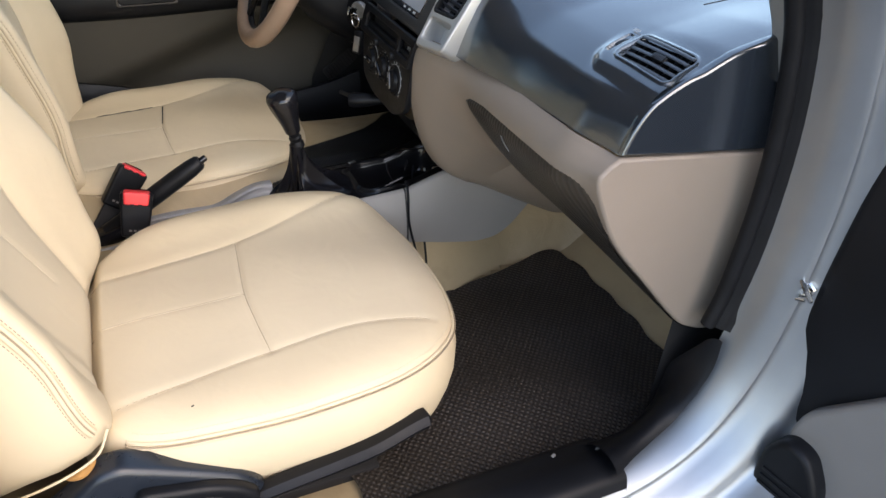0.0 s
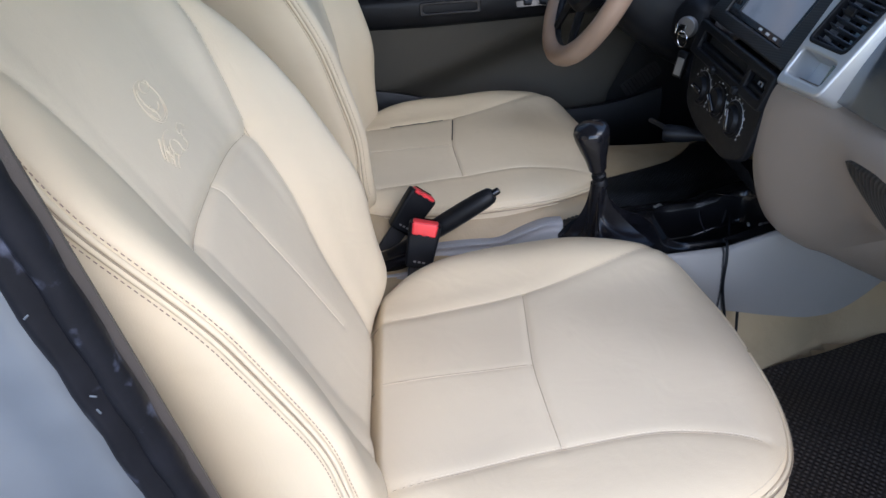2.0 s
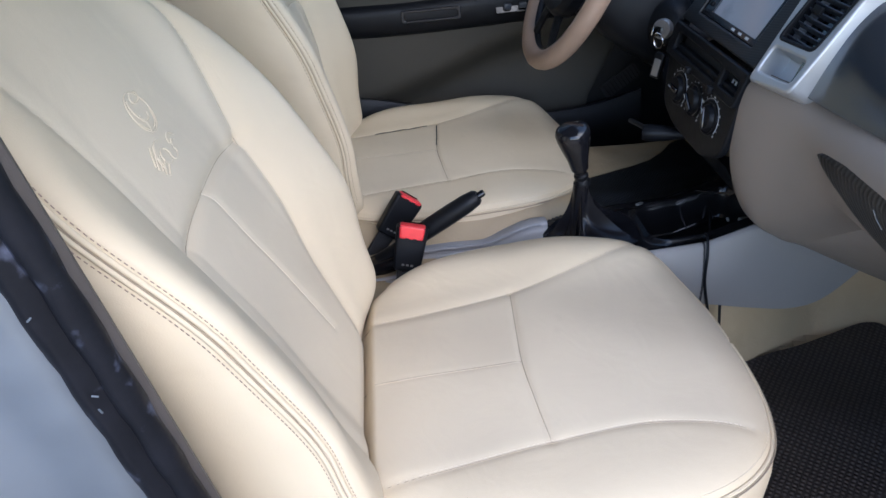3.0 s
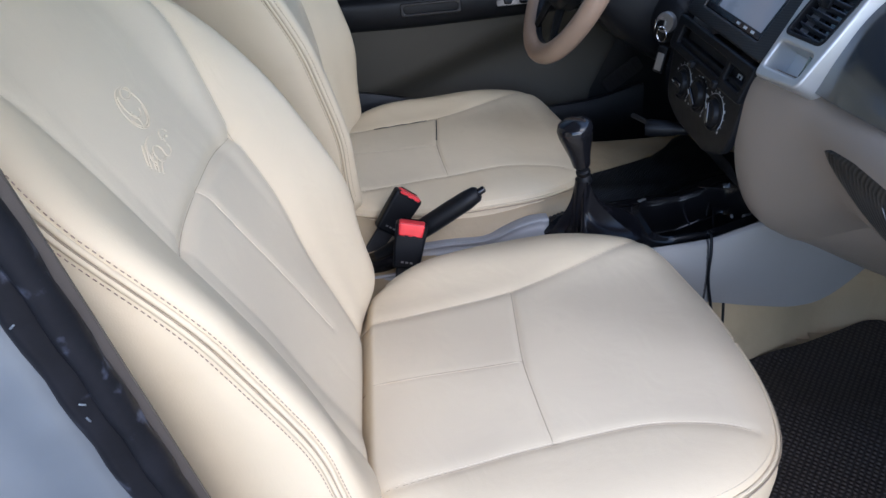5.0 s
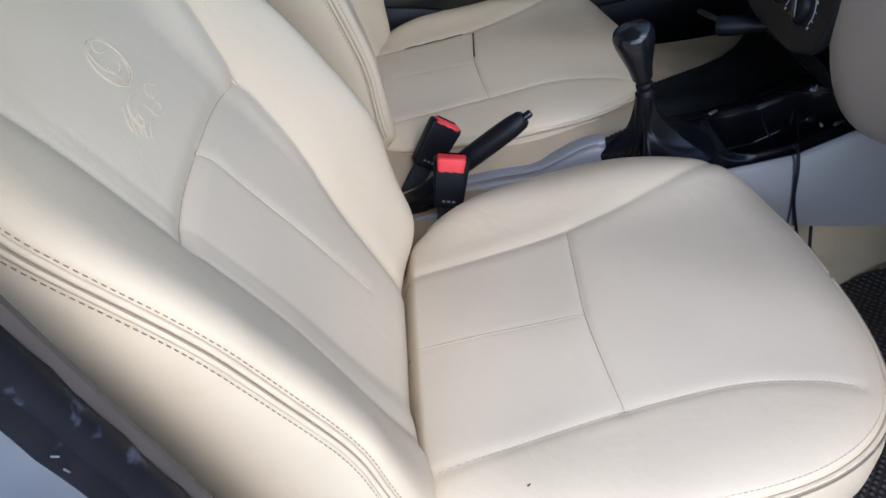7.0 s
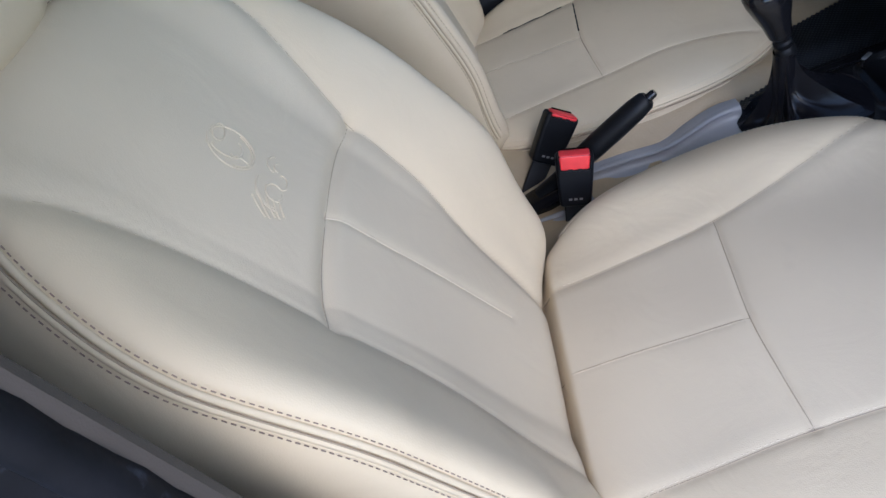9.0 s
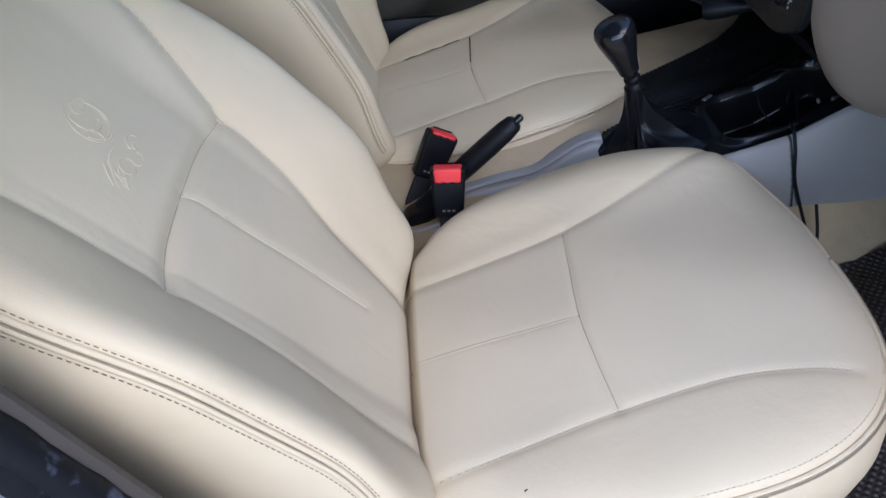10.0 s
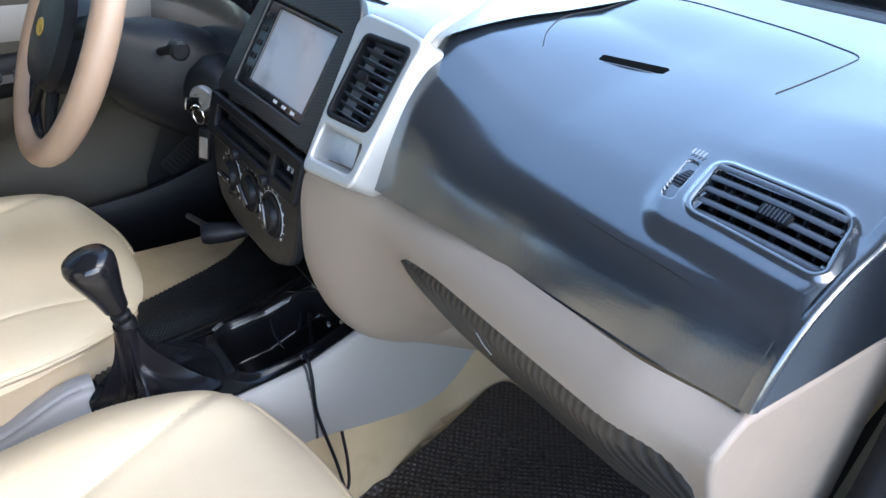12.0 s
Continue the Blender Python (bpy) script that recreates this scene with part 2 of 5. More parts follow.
class Geo:
    """Vertices and faces of one part, gathered piece by piece."""

    def __init__(self):
        self.v, self.f, self.m = [], [], []

    def add(self, verts, faces, mi=0):
        k = len(self.v)
        self.v += [tuple(map(float, p)) for p in verts]
        self.f += [tuple(i + k for i in f) for f in faces]
        self.m += [mi] * len(faces) if isinstance(mi, int) else list(mi)
        return self

    def grid(self, pts, close=False, mi=0):
        a = np.array(pts)
        n, m = a.shape[:2]
        faces = [(i * m + j, i * m + (j + 1) % m, (i + 1) * m + (j + 1) % m, (i + 1) * m + j) for i in range(n - 1) for j in range(m if close else m - 1)]
        return self.add(a.reshape(-1, 3), faces, mi)

    def tube(self, line, r, n=8, close=False, flat=1.0, up=(0, 0, 1)):
        p = np.array(line, float)
        if close:
            t = np.roll(p, -1, 0) - np.roll(p, 1, 0)
        else:
            t = np.gradient(p, axis=0)
        t /= np.linalg.norm(t, axis=1)[:, None]
        rr = np.broadcast_to(r, len(p))
        rows = []
        side = np.cross(t[0], up)
        if np.linalg.norm(side) < 0.05:
            side = np.cross(t[0], (1, 0.3, 0))
        for q, d, w in zip(p, t, rr):
            side = side - d * (side @ d)
            side /= np.linalg.norm(side)
            o = np.cross(side, d)
            rows.append([q + w * (np.cos(a) * side + flat * np.sin(a) * o) for a in np.linspace(0, 2 * math.pi, n, endpoint=False)])
        if close:
            rows.append(rows[0])
            return self.grid(rows, True)
        k = len(self.v)
        self.grid(rows, True)
        e = len(rows) - 1
        self.f += [tuple(k + j for j in reversed(range(n))), tuple(k + e * n + j for j in range(n))]
        self.m += [0, 0]
        return self

    def lathe(self, o, axis, prof, n=24):
        """prof: (along, radius) pairs."""
        axis = np.array(Vector(axis).normalized())
        s = np.cross(axis, (0.31, 0.52, 0.8))
        s /= np.linalg.norm(s)
        u = np.cross(axis, s)
        rows = [[np.array(o) + axis * h + r * (np.cos(a) * s + np.sin(a) * u) for a in np.linspace(0, 2 * math.pi, n, endpoint=False)] for h, r in prof]
        return self.grid(rows, True)

    def box(self, m, size, bevel=0.003, seg=2):
        bm = bmesh.new()
        bmesh.ops.create_cube(bm, size=1.0, matrix=Matrix.Diagonal((*size, 1)))
        if bevel:
            bmesh.ops.bevel(bm, geom=bm.edges[:], offset=bevel, segments=seg, affect="EDGES", profile=0.5)
        bm.transform(m)
        bm.verts.index_update()
        self.add([v.co for v in bm.verts], [[v.index for v in f.verts] for f in bm.faces])
        bm.free()
        return self

    def plate(self, m, outer, holes=(), depth=0.004, bevel=0.001, res=2):
        """A flat plate with holes, rounded edges, its back at height 0 of the frame m."""
        cu = bpy.data.curves.new("plate", "CURVE")
        cu.dimensions, cu.fill_mode, cu.extrude, cu.bevel_depth, cu.bevel_resolution = "2D", "BOTH", depth / 2 - bevel, bevel, res
        cu.offset = -bevel
        for loop in (outer, *holes):
            sp = cu.splines.new("POLY")
            sp.points.add(len(loop) - 1)
            for p, q in zip(sp.points, loop):
                p.co = (q[0], q[1], 0, 1)
            sp.use_cyclic_u = True
        ob = bpy.data.objects.new("plate", cu)
        me = bpy.data.meshes.new_from_object(ob)
        mm = m @ Matrix.Translation((0, 0, depth / 2))
        self.add([mm @ v.co for v in me.vertices], [tuple(p.vertices) for p in me.polygons])
        bpy.data.objects.remove(ob)
        bpy.data.curves.remove(cu)
        bpy.data.meshes.remove(me)
        return self


def rounded(pts, r, n=5):
    out = []
    p = [Vector(q) for q in pts]
    for i, c in enumerate(p):
        a, b = p[i - 1], p[(i + 1) % len(p)]
        k = min(r, 0.45 * (a - c).length, 0.45 * (b - c).length)
        s, e = c + (a - c).normalized() * k, c + (b - c).normalized() * k
        for j in range(n + 1):
            u = j / n
            q = s * (1 - u) ** 2 + c * 2 * u * (1 - u) + e * u * u
            out.append((q.x, q.y))
    return out


def rect(x0, y0, x1, y1, r=0.0):
    return rounded([(x0, y0), (x1, y0), (x1, y1), (x0, y1)], r) if r else [(x0, y0), (x1, y0), (x1, y1), (x0, y1)]


def frame_at(o, u, v):
    """A frame with its x along u and its y near v."""
    u = Vector(u).normalized()
    n = u.cross(Vector(v)).normalized()
    v = n.cross(u)
    return Matrix(((u.x, v.x, n.x, o[0]), (u.y, v.y, n.y, o[1]), (u.z, v.z, n.z, o[2]), (0, 0, 0, 1)))


def part(name, geo, mats, parent=None, label="", sharp=40):
    me = bpy.data.meshes.new(name)
    me.from_pydata(geo.v, [], geo.f)
    for m in mats if isinstance(mats, (list, tuple)) else [mats]:
        me.materials.append(m)
    me.polygons.foreach_set("material_index", geo.m)
    bm = bmesh.new()
    bm.from_mesh(me)
    bmesh.ops.recalc_face_normals(bm, faces=bm.faces)
    bm.to_mesh(me)
    bm.free()
    me.polygons.foreach_set("use_smooth", [True] * len(me.polygons))
    me.set_sharp_from_angle(angle=radians(sharp))
    ob = new(name, me)
    if parent:
        ob.parent = parent
        if parent.type == "EMPTY":
            ob.matrix_parent_inverse = Matrix.Translation(-parent.location)
    return tagged(ob, label)


def thing(name, at, label, category, group="", kind=""):
    ob = new(name)
    ob.location = at
    return tagged(ob, label, category, group, kind)


# ---- the car's shell, floor and outside ----
ground = part("ground", Geo().grid([[(x, y, -0.62) for y in np.linspace(-150, 150, 7)] for x in np.linspace(-150, 150, 7)]), CONCRETE)
tagged(ground, "grey concrete ground outside the car", "ground", kind="structure")


def floor_z(x, y):
    """Cabin floor: footwells, the tunnel between them, the toe board in front."""
    y = np.asarray(y, float)
    edge0 = -0.165 + 0.42 * np.clip(x - 0.45, 0, 0.2)
    hump = smooth(edge0, edge0 + 0.05, y) * (1 - smooth(0.345, 0.46, y))
    z = 0.040 + (0.190 + 0.06 * smooth(0.03, 0.11, y)) * hump + 0.006 * np.sin(9 * x + 4 * y) * np.sin(23 * y) + 0.008 * np.sin(26 * x + 1.2 + 6 * y) * np.exp(-((y - edge0 - 0.01) / 0.035) ** 2)
    toe = np.maximum(0, x - 0.80)
    return z + 0.9 * toe + 1.2 * toe * toe * (1 - hump)


rows = []
for x in np.linspace(-1.25, 1.06, 70):
    ys = np.linspace(-0.70, 0.70, 90)
    zs = floor_z(x, ys)
    rows.append([(x, y, z) for y, z in zip(ys, zs)])
cabin_floor = part("floor", Geo().grid(rows), VINYL)
tagged(cabin_floor, "beige vinyl cover on the cabin floor, scuffed", "floor", kind="structure")

shell = thing("car_body", (0, 0, -0.3), "silver painted car body with an open front door", "car body", kind="structure")


def sweep(path, section, name, mat, label=""):
    """A pressed body section along a path in the x-z plane; section: (outwards, y)."""
    p = crom(path, 70)
    t = np.gradient(p, axis=0)
    t /= np.linalg.norm(t, axis=1)[:, None]
    sec = crom(section, 22)
    return part(name, Geo().grid([[(q[0] + d[1] * s[0], s[1], q[1] - d[0] * s[0]) for s in sec] for q, d in zip(p, t)]), mat, shell, label)


# door opening: along the sill, up the hinge pillar, back along the roof
RING = [(-0.42, 0.125), (0.0, 0.115), (0.34, 0.115), (0.48, 0.125), (0.58, 0.175), (0.64, 0.27), (0.666, 0.40), (0.670, 0.56), (0.650, 0.71), (0.605, 0.84), (0.50, 0.99), (0.36, 1.10), (0.22, 1.16), (0.0, 1.185), (-0.5, 1.18)]
sweep(RING, [(0.016, -0.712), (0.020, -0.728), (0.022, -0.746), (0.026, -0.762), (0.033, -0.777), (0.039, -0.784), (0.046, -0.781), (0.056, -0.787), (0.068, -0.815), (0.082, -0.832), (0.098, -0.838), (0.106, -0.85), (0.108, -0.89)], "pillar_panel", PAINT)
SEALP = [(0.652, 0.325)] + [q for q in RING if q[1] > 0.35]
sweep(SEALP, [(-0.006, -0.684), (-0.014, -0.690), (-0.016, -0.700), (-0.010, -0.708), (-0.002, -0.708), (0.004, -0.706), (0.010, -0.713), (0.017, -0.716), (0.021, -0.722)], "door_seal", SEAL, "worn black rubber door seal")
# rear pillar of the opening
for at, size in (((-0.98, -0.70, 1.02), (0.72, 0.006, 0.38)), ((-0.95, 0.70, 0.92), (0.80, 0.006, 0.54))):
    part("rear_side_glass", Geo().box(pose(*at), size, 0.002), TINTED, shell)
part("rear_glass", Geo().box(pose(-1.36, 0, 0.98), (0.006, 1.30, 0.44), 0.002), TINTED, shell)
ZB = np.linspace(0.08, 1.20, 50)
part("rear_pillar", Geo().grid([[(x - 0.15 * (z - 0.6), y, z) for x, y in crom([(-0.405, -0.684), (-0.416, -0.691), (-0.424, -0.696), (-0.440, -0.700), (-0.465, -0.704), (-0.49, -0.716), (-0.52, -0.735), (-0.57, -0.755), (-0.66, -0.765)], 24)] for z in ZB]), PAINT, shell)
part("door_seal", Geo().grid([[(x - 0.15 * (z - 0.6) + 0.0012 * math.sin(90 * z + 200 * y), y, z) for x, y in crom([(-0.414, -0.690), (-0.408, -0.698), (-0.401, -0.707), (-0.393, -0.711), (-0.386, -0.705), (-0.382, -0.702), (-0.376, -0.708), (-0.368, -0.706), (-0.363, -0.696), (-0.370, -0.682), (-0.39, -0.672)], 30)] for z in ZB]), RUBBER, shell, "dusty black rubber door seal")
for x, z, a in ((-0.398, 0.765, 20), (-0.392, 0.728, -40), (-0.384, 0.655, 15), (-0.387, 0.640, 70)):
    part("lint_fleck", Geo().box(pose(x - 0.15 * (z - 0.6), -0.7115, z, 0, a, 0), (0.005, 0.0012, 0.0014), 0.0004), PAINT, shell)
part("rear_pillar_trim", Geo().grid([[(x - 0.15 * (z - 0.6), y, z) for x, y in ((-0.372, -0.686), (-0.367, -0.682), (-0.365, -0.677), (-0.368, -0.670), (-0.385, -0.666), (-0.67, -0.662))] for z in ZB]), TRIM, shell, "grey-brown pillar trim")
# outer skins, roof, rear wall: they close the cabin
part("sill_panel", Geo().grid([[(x, y, z) for y, z in ((-0.842, 0.0), (-0.85, -0.08), (-0.84, -0.20), (-0.80, -0.28), (-0.3, -0.30))] for x in np.linspace(-1.35, 0.75, 6)]), PAINT, shell)
part("roof", Geo().grid([[(x, y, 1.235 + 0.03 * (1 - (y / 0.75) ** 2)) for y in np.linspace(-0.76, 0.76, 17)] for x in np.linspace(-1.4, 0.22, 8)]), PAINT, shell)
part("headliner", Geo().grid([[(x, y, 1.195 + 0.03 * (1 - (y / 0.75) ** 2)) for y in np.linspace(-0.75, 0.75, 17)] for x in np.linspace(-1.38, 0.22, 8)]), LINER, shell)
part("rear_wall", Geo().box(pose(-1.36, 0, 0.24), (0.06, 1.44, 1.04), 0.02), DARK, shell)
part("rear_side_panel", Geo().box(pose(-0.95, -0.74, 0.35), (0.80, 0.06, 0.95), 0.02), PAINT, shell)
part("rear_side_panel", Geo().box(pose(-0.60, 0.77, 0.20), (1.50, 0.06, 0.86), 0.02), DARK, shell)
part("firewall", Geo().box(pose(1.10, 0, 0.30), (0.06, 1.46, 0.98), 0.02), DARK, shell)
part("far_pillar", Geo().tube([(0.98, 0.70, 0.80), (0.60, 0.68, 1.02), (0.22, 0.62, 1.20)], 0.04, 10), LINER, shell)
part("near_pillar", Geo().tube([(0.70, -0.668, 0.72), (0.665, -0.664, 0.80), (0.61, -0.658, 0.90), (0.47, -0.65, 1.05), (0.22, -0.62, 1.19)], 0.034, 12), LINER, shell)
part("side_closing", Geo().box(pose(0.84, 0.735, 0.36), (0.56, 0.04, 0.86), 0.01), DARK, shell)
part("side_closing", Geo().box(pose(0.955, -0.735, 0.36), (0.37, 0.04, 0.86), 0.01), DARK, shell)
part("wing_panel", Geo().box(pose(1.35, -0.80, 0.35), (1.15, 0.08, 0.62), 0.03), PAINT, shell)
part("wing_panel", Geo().box(pose(1.35, 0.80, 0.35), (1.15, 0.08, 0.62), 0.03), PAINT, shell)
part("bonnet", Geo().grid([[(x, y, 0.80 - 0.12 * (x - 1.12) + 0.03 * (1 - (y / 0.8) ** 2)) for y in np.linspace(-0.80, 0.80, 12)] for x in np.linspace(1.03, 1.95, 8)]), PAINT, shell)
part("cowl", Geo().box(pose(0.938, 0, 0.785), (0.068, 1.42, 0.03), 0.006), BLACK, shell)
part("windscreen", Geo().grid([[(0.985 - 0.765 * u - 0.05 * (y / 0.68) ** 2, y * (1 - 0.1 * u), 0.806 + 0.414 * u) for y in np.linspace(-0.68, 0.68, 10)] for u in np.linspace(0, 1, 6)]), GLASS, shell, "clear curved windscreen glass")
# step trim along the sill
sc = crom([(-0.652, 0.02), (-0.656, 0.070), (-0.668, 0.098), (-0.688, 0.112), (-0.722, 0.124), (-0.752, 0.127), (-0.772, 0.121), (-0.780, 0.100)], 24)
scuff = part("scuff_plate", Geo().grid([[(x, s[0], s[1] - 0.004 * math.exp(-((s[0] + 0.704) / 0.006) ** 2)) for s in sc] for x in np.linspace(-0.42, 0.487, 20)]).grid([[(0.487, s[0], s[1]) for s in sc], [(0.489, s[0], s[1] - 0.012) for s in sc]]), BLACK, shell, "scuffed black plastic step trim")
for x, y in ((0.40, -0.694), (0.476, -0.708)):
    part("trim_clip", Geo().box(pose(x, y, 0.1185, 0, 0, 25), (0.008, 0.005, 0.002), 0.0006), GREY, scuff)
inner = crom([(0.470, -0.655, 0.050), (0.545, -0.658, 0.047), (0.585, -0.660, 0.070), (0.617, -0.661, 0.124), (0.626, -0.662, 0.181), (0.630, -0.666, 0.226), (0.646, -0.695, 0.280)], 30)
outer = crom([(0.462, -0.778, 0.138), (0.500, -0.762, 0.142), (0.543, -0.750, 0.152), (0.590, -0.742, 0.176), (0.626, -0.738, 0.222), (0.648, -0.734, 0.268), (0.655, -0.728, 0.312)], 30)
part("kick_trim", Geo().grid([[a + (b - a) * u + np.array((-0.004, 0, 0.012 + 0.034 * w)) * math.sin(math.pi * u) ** 0.7 for u in np.linspace(0, 1, 16)] for a, b, w in zip(inner, outer, 1 - smooth(0.35, 0.75, np.linspace(0, 1, 30)))]), BLACK, shell, "black trim at the foot of the door pillar")
part("side_carpet", Geo().grid([[(x, -0.648 + 0.10 * max(0.0, x - 0.63), z) for z in np.linspace(0.02, 0.34, 6)] for x in np.linspace(0.625, 1.02, 8)]), DARK, shell)
bolt = Geo().lathe((0.716, -0.784, 0.440), (-0.92, -0.38, 0.1), [(-0.008, 0.012), (0.003, 0.012), (0.005, 0.009), (0.012, 0.008), (0.013, 0.0)], 6)
bolt.tube([(0.712, -0.776, 0.452), (0.700, -0.782, 0.456), (0.697, -0.795, 0.448), (0.703, -0.802, 0.436), (0.712, -0.797, 0.428)], 0.0036, 8)
bolt.tube([(0.708, -0.780, 0.432), (0.698, -0.786, 0.428), (0.700, -0.796, 0.432)], 0.0030, 8)
part("latch_striker", bolt, CHROME, shell, "worn metal door check bolt")

# ---- the open passenger door, seen from its inner side ----
door = thing("open_door", (0.80, -0.90, -0.1), "open front door with black and beige inner panel", "car door")
dm = frame_at((0.775, -0.795, 0.0), (0.14, -1, 0), (0, 0, 1))
part("door_panel", Geo().plate(dm, rounded([(0.0, -0.10), (1.0, -0.10), (1.02, 0.45), (1.0, 0.74), (0.0, 0.78), (-0.02, 0.3)], 0.05), (), 0.05, 0.015, 3), BLACK, door)
part("door_lower_card", Geo().plate(dm @ Matrix.Translation((0, 0, 0.045)), rounded([(0.048, -0.06), (0.95, -0.06), (0.95, 0.43), (0.14, 0.368), (0.054, 0.264), (0.046, 0.22)], 0.02), (), 0.03, 0.008, 3), GREY, door, "grey-beige lower panel")
part("door_pocket", Geo().plate(dm @ Matrix.Translation((0, 0, 0.06)), rounded([(0.028, -0.07), (0.142, -0.07), (0.134, 0.165), (0.098, 0.222), (0.058, 0.226), (0.034, 0.19)], 0.03), (), 0.045, 0.010, 3), BLACK, door)
for k in range(12):
    part("pocket_rib", Geo().box(dm @ pose(0.083, -0.01 + 0.015 * k, 0.1055), (0.074, 0.006, 0.005), 0.0015), BLACK, door)
part("window_frame", Geo().tube([dm @ Vector(q) for q in ((0.0, 0.76, 0.02), (0.35, 1.13, 0.02), (0.9, 1.16, 0.02), (1.0, 0.74, 0.02))], 0.022, 8), PAINT, door)
part("door_skin", Geo().plate(dm @ Matrix.Translation((0, 0, -0.042)), rounded([(-0.02, -0.15), (1.04, -0.15), (1.06, 0.45), (1.02, 0.77), (-0.02, 0.80)], 0.05), (), 0.04, 0.015, 3), PAINT, door)

# ---- the closed driver's door ----
ddoor = thing("driver_door", (0.0, 0.74, -0.1), "closed driver's door with taupe panel and black armrest strip", "car door")


def door_y(x, z):
    """Inner face of the card: flat above a slanting ridge, drawn back below it."""
    ridge = np.interp(x, [-0.62, -0.30, -0.06, 0.15, 0.40], [0.25, 0.28, 0.368, 0.457, 0.50])
    return 0.678 + 0.040 * smooth(ridge + 0.012, ridge - 0.075, z) - 0.030 * smooth(ridge - 0.08, ridge - 0.26, z)


part("door_card", Geo().grid([[(x, float(door_y(x, z)), z) for z in np.linspace(0.0, 0.72, 60)] for x in np.linspace(-0.62, 0.62, 60)]), DOORCARD, ddoor)
strip = crom([(0.69, 0.468), (0.672, 0.475), (0.66, 0.495), (0.658, 0.52), (0.664, 0.545), (0.69, 0.555)], 16)
part("armrest_strip", Geo().grid([[(x, s[0], s[1] + 0.02 * smooth(-0.2, 0.35, x)) for s in strip] for x in np.linspace(-0.60, 0.50, 30)]), BLACK, ddoor, "black armrest and switch strip")
hm = frame_at((-0.05, 0.656, 0.525), (1, 0, 0.03), (0, 0.1, 1))
part("pull_handle", Geo().plate(hm @ Matrix.Rotation(math.pi, 4, "X"), rect(-0.075, -0.016, 0.075, 0.016, 0.008), [rect(-0.066, -0.008, 0.066, 0.009, 0.006)], 0.006, 0.002), GLOSS, ddoor)
sw = part("switch_panel", Geo().plate(frame_at((0.20, 0.658, 0.535), (1, 0, 0.04), (0, 0.6, 1)) @ Matrix.Rotation(math.pi, 4, "X"), rect(-0.09, -0.016, 0.09, 0.016, 0.006), (), 0.006, 0.002), GLOSS, ddoor)
for k in range(4):
    part("window_switch", Geo().box(pose(0.14 + 0.038 * k, 0.650, 0.534 + 0.0015 * k), (0.018, 0.008, 0.014), 0.002), SLAT, sw)
part("upper_trim", Geo().grid([[(x, s[0], s[1]) for s in crom([(0.69, 0.555), (0.675, 0.60), (0.68, 0.66), (0.70, 0.72), (0.73, 0.73)], 14)] for x in np.linspace(-0.60, 0.62, 20)]), GREY, ddoor)
pk = crom([(-0.62, 0.33), (-0.30, 0.335), (-0.10, 0.30), (0.02, 0.262), (0.18, 0.25), (0.36, 0.262), (0.50, 0.30)], 40)
part("door_pocket", Geo().grid([[(x, y, z0 * u) for u, y in ((0.0, 0.62), (0.6, 0.615), (0.92, 0.622), (1.0, 0.632), (0.985, 0.655), (0.9, 0.67))] for x, z0 in pk]), BLACK, ddoor)
part("front_trim", Geo().grid([[(x0 + (0.62 - x0) * u, 0.664 + 0.01 * (1 - math.sin(math.pi * min(1.0, 2 * u) / 2)), z) for u in np.linspace(0, 1, 10)] for z, x0 in [(k, 0.365 + 0.45 * max(0.0, k - 0.27)) for k in np.linspace(0.02, 0.465, 20)]]), BLACK, ddoor, "black lower front trim")
spk = part("speaker_grille", Geo().plate(frame_at((0.452, 0.6635, 0.315), (1, 0, 0.75), (0, 0, 1)) @ Matrix.Rotation(math.pi, 4, "X"), rect(-0.055, -0.022, 0.055, 0.022, 0.012), (), 0.004, 0.0015), DARK, ddoor)
for k in range(10):
    part("grille_rib", Geo().box(frame_at((0.452, 0.6590, 0.315), (1, 0, 0.75), (0, 0, 1)) @ pose(-0.045 + 0.010 * k, 0, 0), (0.003, 0.036, 0.003), 0.001), BLACK, spk)
part("side_window", Geo().grid([[(x, 0.70 - 0.09 * u, 0.73 + 0.43 * u) for u in np.linspace(0, 1, 4)] for x in np.linspace(-0.5, 0.55, 6)]), TINTED, ddoor, "dark tinted side window glass")

# ---- floor mat ----
mt = Geo()
edge = crom([(0.10, -0.175), (0.30, -0.165), (0.44, -0.158), (0.57, -0.132), (0.70, -0.092), (0.755, -0.084), (0.788, -0.096), (0.803, -0.145)], 60)
rows = []
for x, y0 in edge:
    ys = np.linspace(y0, -0.652, 44)
    rows.append([(x + 0.004 * math.sin(60 * y), y, float(floor_z(x, y)) + 0.012) for y in ys])
mt.grid(rows)
mt.grid([[(p[0], p[1] + 0.004, p[2] - 0.012) for p in [r[0] for r in rows]], [r[0] for r in rows]])
mt.grid([rows[-1], [(p[0] + 0.003, p[1], p[2] - 0.012) for p in rows[-1]]])
floor_mat = part("floor_mat", mt, MAT)
tagged(floor_mat, "black woven rubber mat in the passenger footwell", "floor mat")

# ---- seats ----
CY = -0.335                                     # middle of the passenger cushion
FARS = crom([(-0.27, 0.083), (-0.12, 0.110), (0.0, 0.138), (0.12, 0.178), (0.20, 0.212), (0.25, 0.238)], 40)
NEARS = crom([(-0.27, -0.224), (-0.12, -0.196), (0.0, -0.174), (0.12, -0.167), (0.20, -0.172), (0.255, -0.185)], 40)
CROSS = crom([(0.0, 0.138), (-0.006, 0.06), (-0.012, -0.03), (-0.008, -0.10), (0.0, -0.174)], 30)
MIDS = crom([(-0.012, -0.03), (-0.12, -0.038), (-0.25, -0.050)], 20)


